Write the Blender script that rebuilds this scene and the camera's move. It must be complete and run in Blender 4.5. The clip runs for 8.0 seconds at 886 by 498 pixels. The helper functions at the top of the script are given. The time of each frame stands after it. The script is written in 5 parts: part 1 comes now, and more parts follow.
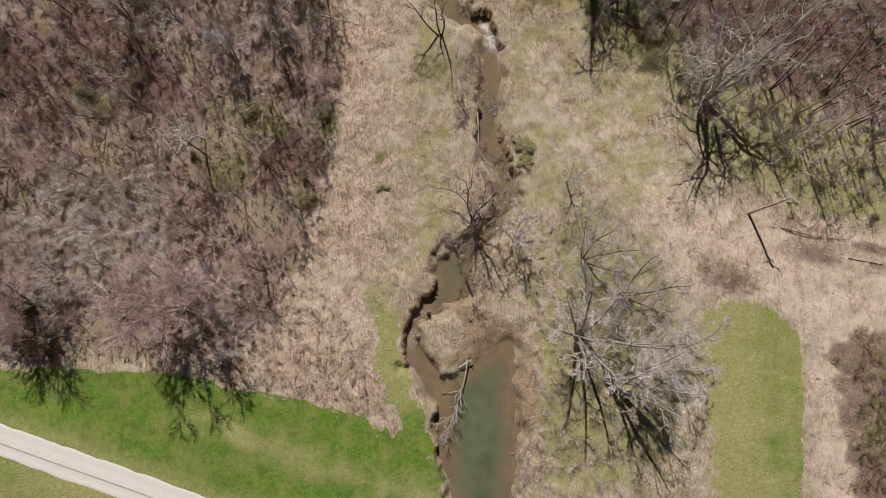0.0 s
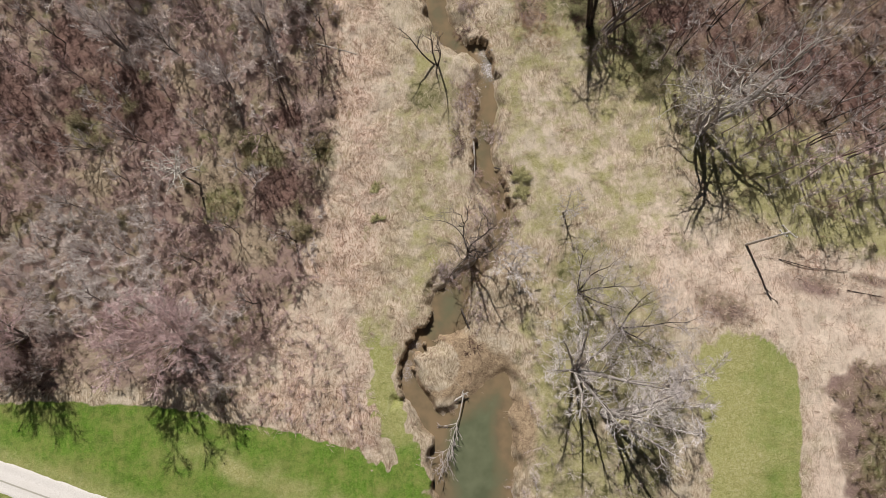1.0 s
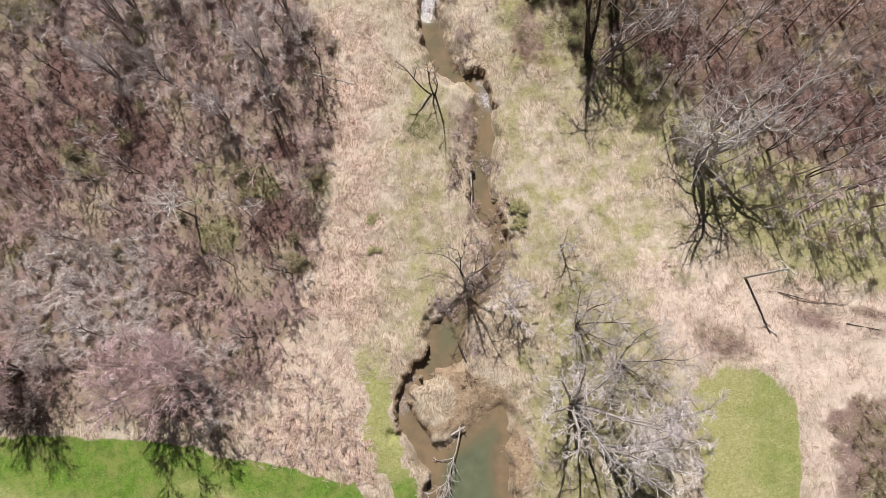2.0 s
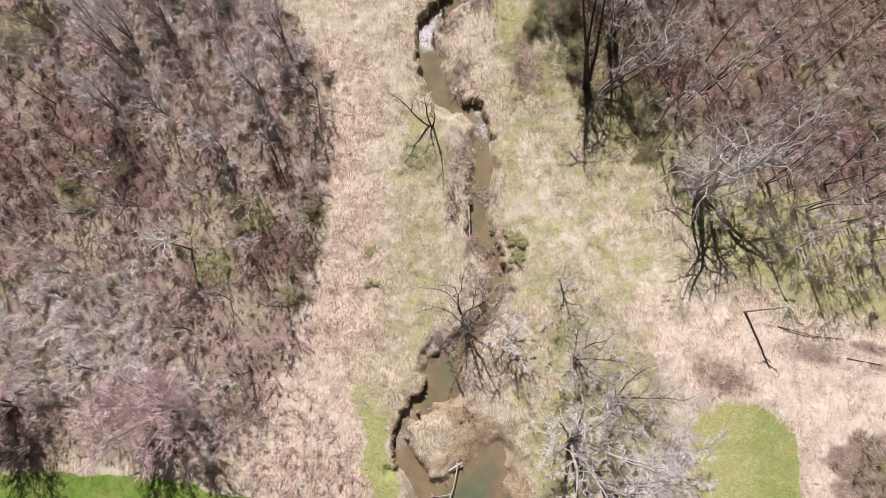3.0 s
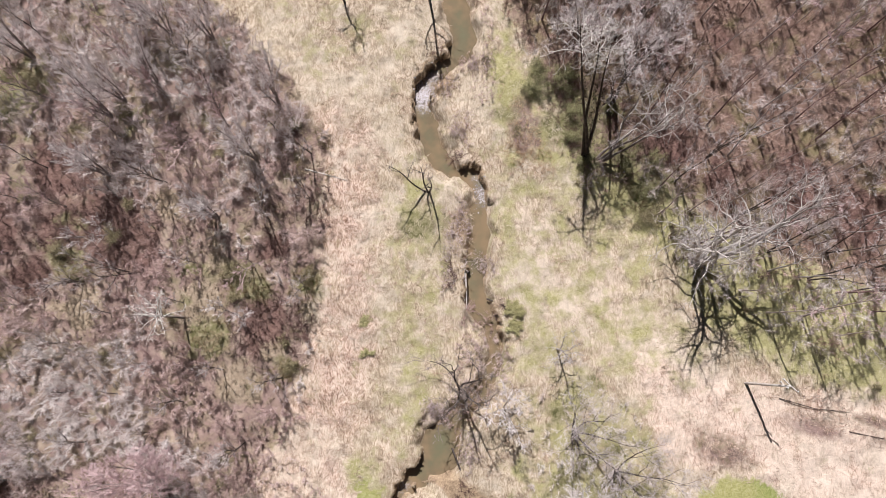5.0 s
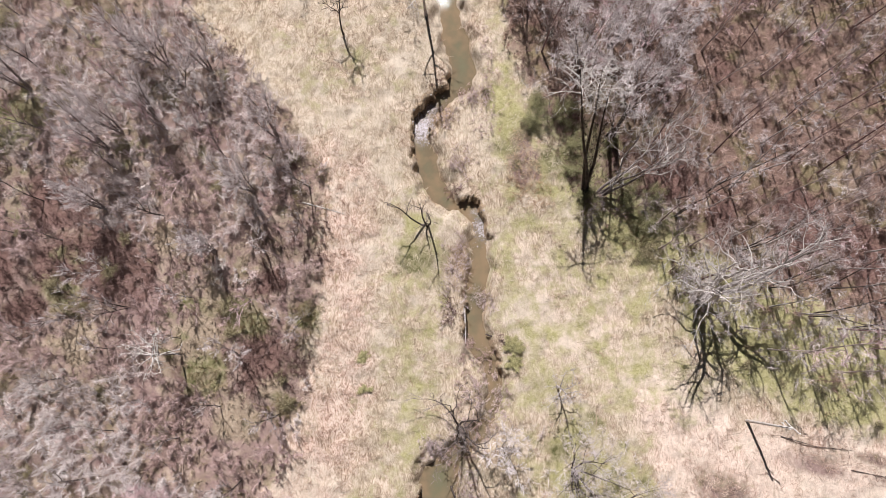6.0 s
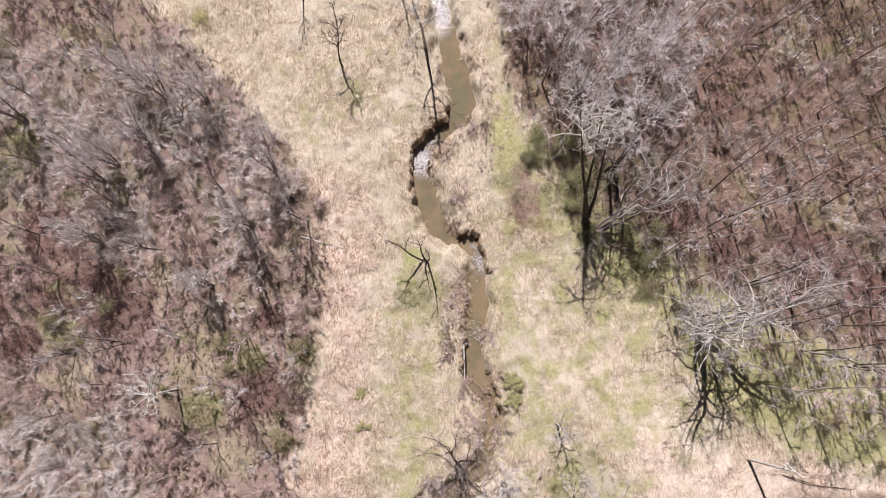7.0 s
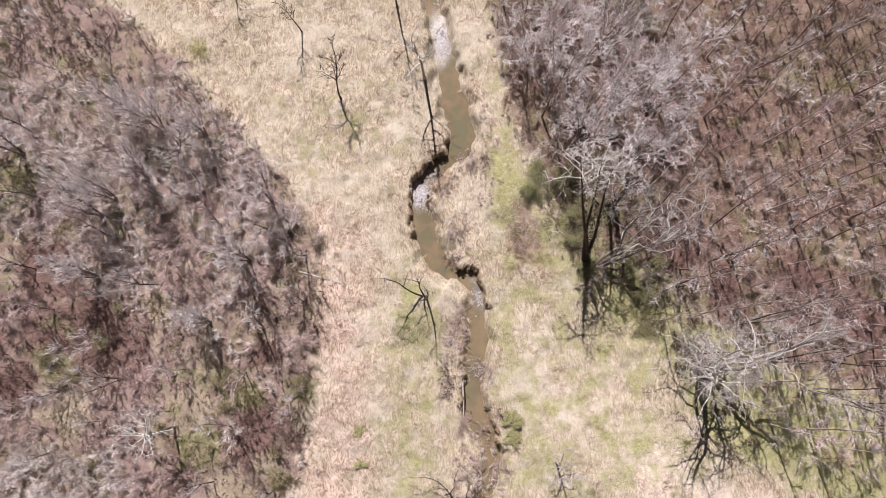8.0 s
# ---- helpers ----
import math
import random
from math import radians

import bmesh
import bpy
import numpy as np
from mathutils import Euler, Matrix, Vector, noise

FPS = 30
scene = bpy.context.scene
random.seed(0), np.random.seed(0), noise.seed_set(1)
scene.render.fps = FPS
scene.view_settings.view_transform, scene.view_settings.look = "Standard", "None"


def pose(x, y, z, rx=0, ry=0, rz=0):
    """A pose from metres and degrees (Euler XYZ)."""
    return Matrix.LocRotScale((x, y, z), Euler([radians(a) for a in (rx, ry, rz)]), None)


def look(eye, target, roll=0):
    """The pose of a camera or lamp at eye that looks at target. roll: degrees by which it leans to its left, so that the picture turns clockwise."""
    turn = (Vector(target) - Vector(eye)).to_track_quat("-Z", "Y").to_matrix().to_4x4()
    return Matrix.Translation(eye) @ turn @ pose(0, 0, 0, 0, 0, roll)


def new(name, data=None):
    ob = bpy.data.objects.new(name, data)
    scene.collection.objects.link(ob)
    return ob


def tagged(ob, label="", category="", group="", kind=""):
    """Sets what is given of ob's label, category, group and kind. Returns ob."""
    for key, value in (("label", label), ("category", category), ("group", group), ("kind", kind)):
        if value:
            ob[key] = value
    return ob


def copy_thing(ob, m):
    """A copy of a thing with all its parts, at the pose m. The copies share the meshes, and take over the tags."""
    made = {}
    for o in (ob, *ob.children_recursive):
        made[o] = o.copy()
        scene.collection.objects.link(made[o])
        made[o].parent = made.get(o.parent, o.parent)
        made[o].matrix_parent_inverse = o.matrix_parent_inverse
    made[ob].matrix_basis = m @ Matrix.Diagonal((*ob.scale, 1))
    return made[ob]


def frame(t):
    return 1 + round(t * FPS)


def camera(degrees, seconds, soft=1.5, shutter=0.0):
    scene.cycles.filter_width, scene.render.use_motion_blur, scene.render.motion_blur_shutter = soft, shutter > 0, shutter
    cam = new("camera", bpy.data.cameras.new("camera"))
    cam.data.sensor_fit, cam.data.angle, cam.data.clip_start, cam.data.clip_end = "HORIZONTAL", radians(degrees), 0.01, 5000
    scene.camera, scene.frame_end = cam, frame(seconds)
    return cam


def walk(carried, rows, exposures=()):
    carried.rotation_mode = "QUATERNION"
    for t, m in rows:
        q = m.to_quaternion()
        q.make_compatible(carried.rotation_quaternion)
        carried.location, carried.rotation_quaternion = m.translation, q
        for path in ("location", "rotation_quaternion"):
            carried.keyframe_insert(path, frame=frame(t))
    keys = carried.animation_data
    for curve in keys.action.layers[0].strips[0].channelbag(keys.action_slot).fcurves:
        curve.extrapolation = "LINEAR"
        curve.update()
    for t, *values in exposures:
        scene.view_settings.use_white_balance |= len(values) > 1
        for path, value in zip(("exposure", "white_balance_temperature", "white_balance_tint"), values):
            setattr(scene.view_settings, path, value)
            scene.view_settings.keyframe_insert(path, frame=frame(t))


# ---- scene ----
cam = camera(65.5, 8.0, soft=0.7)
# seconds, x, y, z, tilt from straight down, roll, yaw: a level flight along the creek
ROWS = [
    (0.0, 0.00, 0.00, 85.0, 8.30, 0.25, 0.01),
    (0.5, 0.27, 1.92, 85.0, 8.33, 0.25, 0.01),
    (1.0, 0.52, 3.86, 85.0, 8.36, 0.25, 0.02),
    (1.5, 0.73, 5.83, 85.0, 8.40, 0.25, 0.03),
    (2.0, 0.92, 7.82, 85.0, 8.44, 0.25, 0.04),
    (2.5, 1.09, 9.84, 85.0, 8.48, 0.25, 0.06),
    (3.0, 1.23, 11.87, 85.0, 8.53, 0.25, 0.08),
    (3.5, 1.36, 13.92, 85.0, 8.57, 0.25, 0.10),
    (4.0, 1.47, 15.99, 85.0, 8.62, 0.25, 0.13),
    (4.5, 1.57, 18.06, 85.0, 8.68, 0.25, 0.16),
    (5.0, 1.65, 20.15, 85.0, 8.74, 0.25, 0.19),
    (5.5, 1.73, 22.25, 85.0, 8.80, 0.25, 0.23),
    (6.0, 1.79, 24.35, 85.0, 8.86, 0.25, 0.27),
    (6.5, 1.85, 26.45, 85.0, 8.93, 0.25, 0.31),
    (7.0, 1.91, 28.56, 85.0, 8.99, 0.25, 0.36),
    (7.5, 1.96, 30.66, 85.0, 9.07, 0.25, 0.41),
    (8.0, 2.02, 32.76, 85.0, 9.14, 0.25, 0.46),
]
EXPOSURES = [(0.0, -0.42, 6650, 10), (0.7, -0.30, 6600, 10), (1.5, 0.03, 6430, 12), (3.2, 0.30, 6230, 14), (8.0, 0.40, 6200, 17)]
walk(cam, [(t, pose(x, y, z, a, b, c)) for t, x, y, z, a, b, c in ROWS], EXPOSURES)

# ---- daylight ----
TO_SUN = Vector((-1.75, 7.2, 9.5)).normalized()
world = bpy.data.worlds.new("sky")
scene.world = world
world.use_nodes = True
wn = world.node_tree.nodes
sky = wn.new("ShaderNodeTexSky")
sky.sky_type, sky.sun_disc = "NISHITA", False
sky.sun_elevation, sky.sun_rotation = math.asin(TO_SUN.z), math.atan2(TO_SUN.x, TO_SUN.y)
world.node_tree.links.new(sky.outputs["Color"], wn["Background"].inputs["Color"])
wn["Background"].inputs["Strength"].default_value = 0.009
lamp = bpy.data.lights.new("sun", "SUN")
lamp.energy, lamp.angle, lamp.color = 5.0, radians(0.55), (1.0, 0.955, 0.90)
sun = new("sun", lamp)
sun.matrix_world = look(TO_SUN * 300, (0, 0, 0))


# ---- materials ----
class Nodes:
    """Short hand for building a node material."""

    def __init__(self, name):
        self.mat = bpy.data.materials.new(name)
        self.mat.use_nodes = True
        self.tree = self.mat.node_tree
        self.bsdf = self.tree.nodes["Principled BSDF"]
        self.coord = self.tree.nodes.new("ShaderNodeTexCoord").outputs["Object"]

    def link(self, a, b):
        self.tree.links.new(a, b)

    def put(self, socket, value):
        if isinstance(value, bpy.types.NodeSocket):
            self.link(value, socket)
        elif isinstance(value, tuple):
            socket.default_value = (*value, 1.0)
        else:
            socket.default_value = value

    def noise(self, scale, detail=4.0, rough=0.6, stretch=None, turn=0.0, warp=0.0):
        at = self.coord
        if stretch:
            m = self.tree.nodes.new("ShaderNodeMapping")
            m.inputs["Scale"].default_value = stretch
            m.inputs["Rotation"].default_value = (0, 0, radians(turn))
            self.link(at, m.inputs["Vector"])
            at = m.outputs["Vector"]
        n = self.tree.nodes.new("ShaderNodeTexNoise")
        self.link(at, n.inputs["Vector"])
        n.inputs["Scale"].default_value, n.inputs["Detail"].default_value = scale, detail
        n.inputs["Roughness"].default_value, n.inputs["Distortion"].default_value = rough, warp
        return n.outputs["Fac"]

    def ramp(self, fac, low, high, a=0.0, b=1.0):
        n = self.tree.nodes.new("ShaderNodeMapRange")
        self.link(fac, n.inputs["Value"])
        n.inputs["From Min"].default_value, n.inputs["From Max"].default_value = low, high
        n.inputs["To Min"].default_value, n.inputs["To Max"].default_value = a, b
        return n.outputs["Result"]

    def sum(self, op, a, b):
        n = self.tree.nodes.new("ShaderNodeMath")
        n.operation = op
        self.put(n.inputs[0], a)
        self.put(n.inputs[1], b)
        return n.outputs[0]

    def mix(self, fac, a, b, blend="MIX"):
        n = self.tree.nodes.new("ShaderNodeMix")
        n.data_type, n.blend_type = "RGBA", blend
        self.put(n.inputs["Factor"], fac)
        self.put(n.inputs["A"], a)
        self.put(n.inputs["B"], b)
        return n.outputs["Result"]

    def attr(self, name):
        n = self.tree.nodes.new("ShaderNodeAttribute")
        n.attribute_name = name
        return n.outputs["Fac"]

    def island(self):
        return self.tree.nodes.new("ShaderNodeNewGeometry").outputs["Random Per Island"]

    def each(self):
        return self.tree.nodes.new("ShaderNodeObjectInfo").outputs["Random"]

    def palette(self, fac, colours):
        n = self.tree.nodes.new("ShaderNodeValToRGB")
        self.link(fac, n.inputs["Fac"])
        e = n.color_ramp.elements
        e[0].position, e[0].color = 0.0, (*colours[0], 1)
        e[1].position, e[1].color = 1.0, (*colours[-1], 1)
        for i, c in enumerate(colours[1:-1], 1):
            e.new(i / (len(colours) - 1)).color = (*c, 1)
        return n.outputs["Color"]

    def finish(self, colour, rough=0.9, bump=None, strength=0.5, distance=0.1, spec=0.2):
        self.put(self.bsdf.inputs["Base Color"], colour)
        self.put(self.bsdf.inputs["Roughness"], rough)
        self.bsdf.inputs["Specular IOR Level"].default_value = spec
        if bump is not None:
            n = self.tree.nodes.new("ShaderNodeBump")
            n.inputs["Strength"].default_value, n.inputs["Distance"].default_value = strength, distance
            self.link(bump, n.inputs["Height"])
            self.link(n.outputs["Normal"], self.bsdf.inputs["Normal"])
        return self.mat


def ground_material():
    n = Nodes("ground")
    broad, patch, tuft, fine = n.noise(0.07, 3), n.noise(0.45, 5, 0.65), n.noise(2.2, 5, 0.7, warp=1.2), n.noise(11, 4, 0.75)
    laid = n.noise(1.3, 5, 0.7, (1.0, 0.5, 1.0), 70, 2.6)
    # dry meadow: straw, paler laid stems, pinkish thatch
    straw = n.palette(n.ramp(laid, 0.36, 0.64), [(0.23, 0.17, 0.115), (0.45, 0.365, 0.265), (0.64, 0.55, 0.43)])
    pinkish = n.palette(n.ramp(laid, 0.37, 0.60), [(0.22, 0.13, 0.092), (0.55, 0.395, 0.31), (0.73, 0.595, 0.50)])
    dry = n.mix(n.attr("pink"), straw, pinkish)
    dry = n.mix(n.ramp(patch, 0.45, 0.75, 0, 0.5), dry, (0.33, 0.285, 0.18))
    dry = n.mix(n.ramp(n.noise(0.8, 5, 0.7, warp=0.9), 0.54, 0.66, 0, 0.6), dry, (0.22, 0.15, 0.105))
    dry = n.mix(n.ramp(n.noise(0.3, 5, 0.7), 0.52, 0.7, 0, 0.6), dry, (0.62, 0.55, 0.45))
    dry = n.mix(n.ramp(n.noise(0.11, 4, 0.6, warp=0.7), 0.48, 0.66, 0, 0.65), dry, (0.60, 0.525, 0.42))
    dry = n.mix(n.sum("MULTIPLY", n.attr("chaff"), n.ramp(n.noise(0.5, 5, 0.7, (1.0, 0.45, 1.0), -25, 1.2), 0.36, 0.6, 0.1, 0.65)), dry, (0.77, 0.64, 0.535))
    moss = n.palette(n.ramp(tuft, 0.25, 0.75), [(0.21, 0.195, 0.08), (0.36, 0.335, 0.165), (0.51, 0.46, 0.295)])
    moss_fac = n.ramp(n.sum("ADD", n.attr("moss"), n.sum("MULTIPLY", n.sum("SUBTRACT", patch, 0.5), 2.2)), 0.3, 0.85)
    colour = n.mix(moss_fac, dry, moss)
    litter = n.palette(n.ramp(tuft, 0.2, 0.8), [(0.07, 0.044, 0.038), (0.24, 0.17, 0.145), (0.48, 0.375, 0.325)])
    litter = n.mix(n.ramp(patch, 0.48, 0.68, 0, 0.7), litter, (0.25, 0.215, 0.115))
    litter = n.mix(n.ramp(n.noise(0.28, 4, 0.7, warp=0.6), 0.5, 0.64, 0, 0.7), litter, (0.14, 0.085, 0.072))
    litter = n.mix(n.ramp(n.noise(0.35, 4, 0.7), 0.5, 0.68, 0, 0.75), litter, (0.49, 0.40, 0.305))
    litter = n.mix(n.ramp(n.noise(0.12, 3, 0.6), 0.46, 0.62, 0, 0.6), litter, (0.35, 0.245, 0.225))
    russet = n.palette(n.ramp(tuft, 0.2, 0.8), [(0.04, 0.024, 0.02), (0.17, 0.11, 0.088), (0.40, 0.29, 0.24)])
    russet = n.mix(n.ramp(n.noise(0.14, 4, 0.65, warp=0.6), 0.5, 0.64, 0, 0.8), russet, n.palette(n.ramp(tuft, 0.25, 0.75), [(0.10, 0.085, 0.04), (0.22, 0.185, 0.10), (0.36, 0.30, 0.19)]))
    russet = n.mix(n.ramp(n.noise(0.22, 4, 0.65), 0.52, 0.66, 0, 0.6), russet, (0.34, 0.245, 0.195))
    litter = n.mix(n.attr("russet"), litter, russet)
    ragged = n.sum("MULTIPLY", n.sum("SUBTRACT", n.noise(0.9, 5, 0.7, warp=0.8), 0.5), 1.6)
    # dark reddish brush floor, with the wood's shade painted in alongside
    litter = n.mix(n.ramp(n.sum("ADD", n.attr("brush_shade"), ragged), 0.3, 0.8, 0, 0.85), litter, n.palette(n.ramp(tuft, 0.25, 0.75), [(0.05, 0.028, 0.025), (0.17, 0.10, 0.085), (0.32, 0.21, 0.18)]))
    litter = n.mix(n.ramp(n.sum("ADD", n.attr("bare"), ragged), 0.3, 0.8, 0, 0.85), litter, n.palette(n.ramp(tuft, 0.25, 0.75), [(0.16, 0.12, 0.085), (0.35, 0.28, 0.20), (0.52, 0.43, 0.33)]))
    litter_fac = n.ramp(n.sum("ADD", n.attr("litter"), n.sum("MULTIPLY", n.sum("SUBTRACT", patch, 0.5), 0.9)), 0.35, 0.7)
    colour = n.mix(litter_fac, colour, litter)
    olive = n.palette(n.ramp(n.noise(1.1, 5, 0.72, warp=0.9), 0.28, 0.72), [(0.055, 0.058, 0.022), (0.15, 0.142, 0.065), (0.28, 0.253, 0.148), (0.44, 0.385, 0.27)])
    olive_fac = n.ramp(n.sum("ADD", n.attr("damp"), n.sum("MULTIPLY", n.sum("SUBTRACT", n.noise(0.38, 5, 0.65), 0.5), 2.0)), 0.25, 0.75)
    colour = n.mix(olive_fac, colour, olive)
    lush = n.palette(n.ramp(tuft, 0.2, 0.8), [(0.055, 0.125, 0.014), (0.14, 0.25, 0.036), (0.26, 0.345, 0.085)])
    lush = n.mix(n.ramp(patch, 0.42, 0.66, 0, 0.75), lush, (0.27, 0.285, 0.09))
    lush = n.mix(n.ramp(n.noise(0.16, 4, 0.6, (0.6, 1.6, 1.0), -18), 0.5, 0.7, 0, 0.6), lush, (0.29, 0.28, 0.11))
    lush = n.mix(n.ramp(n.noise(0.8, 5, 0.75), 0.5, 0.7, 0, 0.6), lush, (0.06, 0.12, 0.018))
    lush = n.mix(n.ramp(n.noise(1.0, 5, 0.72, (1.5, 0.6, 1.0), 25, 0.8), 0.52, 0.74, 0, 0.65), lush, (0.30, 0.30, 0.10))
    lush = n.mix(n.ramp(n.noise(0.4, 5, 0.7, warp=0.8), 0.5, 0.68, 0, 0.55), lush, (0.085, 0.15, 0.022))
    lush = n.mix(n.attr("worn"), lush, n.palette(n.ramp(tuft, 0.25, 0.75), [(0.24, 0.235, 0.08), (0.41, 0.385, 0.17), (0.56, 0.50, 0.31)]))
    lawn_fac = n.ramp(n.sum("ADD", n.attr("lawn"), n.sum("MULTIPLY", n.sum("SUBTRACT", tuft, 0.5), 0.35)), 0.4, 0.6)
    colour = n.mix(lawn_fac, colour, lush)
    soil = n.palette(n.ramp(tuft, 0.25, 0.75), [(0.13, 0.09, 0.06), (0.36, 0.265, 0.175), (0.57, 0.45, 0.305)])
    soil_fac = n.ramp(n.sum("ADD", n.attr("soil"), n.sum("MULTIPLY", n.sum("SUBTRACT", patch, 0.5), 0.7)), 0.35, 0.65)
    colour = n.mix(soil_fac, colour, soil)
    colour = n.mix(0.5, colour, n.palette(n.ramp(fine, 0.25, 0.75), [(0.35, 0.35, 0.35), (0.5, 0.5, 0.5), (0.68, 0.68, 0.68)]), "OVERLAY")
    relief = n.sum("ADD", n.sum("MULTIPLY", tuft, 0.7), n.sum("MULTIPLY", fine, 0.3))
    return n.finish(colour, 0.95, relief, 0.9, 0.24, 0.1)


def water_material():
    n = Nodes("creek_water")
    swirl, ripple, foam = n.noise(0.35, 3), n.noise(5.0, 3, 0.6), n.noise(4.5, 4, 0.75, warp=1.0)
    murk = n.mix(n.ramp(swirl, 0.35, 0.65), (0.105, 0.12, 0.07), (0.15, 0.165, 0.10))
    shoal = n.mix(n.ramp(swirl, 0.4, 0.6), (0.225, 0.165, 0.10), (0.165, 0.13, 0.082))
    colour = n.mix(n.ramp(n.sum("ADD", n.attr("depth"), n.sum("MULTIPLY", n.sum("SUBTRACT", swirl, 0.5), 0.5)), 0.05, 0.85), shoal, murk)
    white = n.ramp(n.sum("ADD", n.sum("MULTIPLY", n.attr("riffle"), 0.22), foam), 0.52, 0.74)
    white = n.sum("MULTIPLY", white, n.ramp(n.attr("riffle"), 0.1, 0.5))
    colour = n.mix(white, colour, (0.46, 0.43, 0.475))
    height = n.sum("MULTIPLY", foam, n.ramp(n.attr("riffle"), 0.0, 0.6, 0.05, 1.0))
    return n.finish(colour, n.ramp(white, 0, 1, 0.08, 0.6), height, 0.5, 0.12, 0.5)


def bark_material(name, dark, mid, pale):
    n = Nodes(name)
    grain = n.noise(3.0, 4, 0.7, (1.0, 1.0, 0.25))
    colour = n.palette(n.ramp(grain, 0.3, 0.72), [dark, mid, pale])
    colour = n.mix(n.ramp(n.each(), 0, 1, 0, 0.3), colour, dark)
    return n.finish(colour, 0.9, grain, 0.6, 0.03, 0.15)


def scatter_material(name, colours, rough=0.9, tint=None):
    n = Nodes(name)
    fac = n.sum("ADD", n.sum("MULTIPLY", n.island(), 0.35), n.sum("MULTIPLY", n.attr("tone"), 0.75))
    colour = n.palette(fac, colours)
    if tint:
        colour = n.mix(n.ramp(n.noise(0.13, 3, 0.6), 0.46, 0.62, 0, 0.6), colour, tint)
        colour = n.mix(n.ramp(n.noise(0.19, 3, 0.6, warp=0.5), 0.55, 0.68, 0, 0.45), colour, (0.30, 0.28, 0.17))
    return n.finish(colour, rough, spec=0.12)


def thatch_material():
    n = Nodes("dry_grass")
    each = n.island()
    straw = n.palette(each, [(0.36, 0.28, 0.20), (0.47, 0.385, 0.285), (0.59, 0.505, 0.40)])
    rosy = n.palette(each, [(0.33, 0.22, 0.17), (0.56, 0.42, 0.335), (0.73, 0.60, 0.505)])
    sage = n.palette(each, [(0.33, 0.29, 0.17), (0.45, 0.40, 0.26), (0.57, 0.50, 0.37)])
    colour = n.mix(n.attr("pink"), straw, rosy)
    colour = n.mix(n.ramp(n.attr("moss"), 0.15, 0.75), colour, sage)
    colour = n.mix(n.ramp(n.noise(0.8, 5, 0.7, warp=0.9), 0.53, 0.66, 0, 0.7), colour, (0.25, 0.175, 0.125))
    colour = n.mix(n.ramp(n.noise(0.3, 5, 0.7), 0.52, 0.7, 0, 0.6), colour, (0.64, 0.57, 0.47))
    return n.finish(colour, 0.9, spec=0.12)


def leaf_material(name, colours):
    n = Nodes(name)
    return n.finish(n.palette(n.island(), colours), 0.7, spec=0.2)


def gravel_material():
    n = Nodes("limestone_gravel")
    stones, dust, rut = n.noise(9, 5, 0.8), n.noise(0.7, 4), n.attr("rut")
    colour = n.palette(n.ramp(stones, 0.25, 0.75), [(0.50, 0.47, 0.44), (0.74, 0.71, 0.68), (0.86, 0.84, 0.82)])
    middle = n.ramp(n.sum("ADD", rut, n.sum("MULTIPLY", n.sum("SUBTRACT", stones, 0.5), 1.6)), 0.45, 0.75)
    colour = n.mix(n.sum("MULTIPLY", middle, 0.8), colour, (0.33, 0.31, 0.25))
    colour = n.mix(n.ramp(dust, 0.45, 0.75, 0, 0.22), colour, (0.62, 0.58, 0.53))
    return n.finish(colour, 0.95, stones, 0.6, 0.05, 0.1)


def stone_material():
    n = Nodes("creek_stone")
    grain = n.noise(6, 4, 0.7)
    colour = n.palette(n.island(), [(0.15, 0.13, 0.115), (0.27, 0.245, 0.23), (0.42, 0.39, 0.385)])
    return n.finish(n.mix(n.ramp(grain, 0.4, 0.7, 0, 0.4), colour, (0.14, 0.11, 0.08)), 0.75, grain, 0.5, 0.03, 0.3)


GROUND, WATER, GRAVEL, STONE = ground_material(), water_material(), gravel_material(), stone_material()
BARK_GREY = bark_material("grey_bark", (0.13, 0.105, 0.095), (0.25, 0.21, 0.195), (0.38, 0.33, 0.31))
TWIG_GREY = bark_material("grey_twigs", (0.41, 0.36, 0.35), (0.56, 0.50, 0.49), (0.68, 0.63, 0.62))
TWIG_LILAC = bark_material("lilac_twigs", (0.60, 0.54, 0.53), (0.74, 0.68, 0.67), (0.83, 0.78, 0.77))
TWIG_RUST = bark_material("russet_twigs", (0.26, 0.19, 0.17), (0.40, 0.31, 0.285), (0.55, 0.46, 0.43))
TWIG_ROSY = bark_material("rosy_twigs", (0.48, 0.34, 0.34), (0.63, 0.47, 0.47), (0.74, 0.59, 0.59))
BARK_DARK = bark_material("dark_bark", (0.05, 0.04, 0.035), (0.10, 0.08, 0.07), (0.19, 0.155, 0.135))
BARK_PALE = bark_material("pale_bark", (0.28, 0.245, 0.225), (0.46, 0.42, 0.40), (0.66, 0.62, 0.60))
BARK_ROSY = bark_material("rosy_bark", (0.15, 0.09, 0.085), (0.27, 0.175, 0.165), (0.38, 0.27, 0.25))
BARK_TALL = bark_material("mauve_bark", (0.34, 0.28, 0.255), (0.50, 0.425, 0.395), (0.62, 0.55, 0.515))
BARK_DEAD = bark_material("bleached_wood", (0.35, 0.31, 0.28), (0.60, 0.56, 0.52), (0.78, 0.74, 0.70))
BRUSH = scatter_material("brush_stems", [(0.34, 0.29, 0.27), (0.57, 0.50, 0.47), (0.70, 0.635, 0.605), (0.78, 0.73, 0.705)], tint=(0.58, 0.455, 0.43))
BRUSH_MAUVE = scatter_material("mauve_stems", [(0.38, 0.30, 0.285), (0.55, 0.45, 0.435), (0.69, 0.60, 0.585)], tint=(0.56, 0.42, 0.41))
BRUSH_TAN = scatter_material("tan_stalks", [(0.24, 0.18, 0.12), (0.43, 0.345, 0.25), (0.60, 0.51, 0.40)])
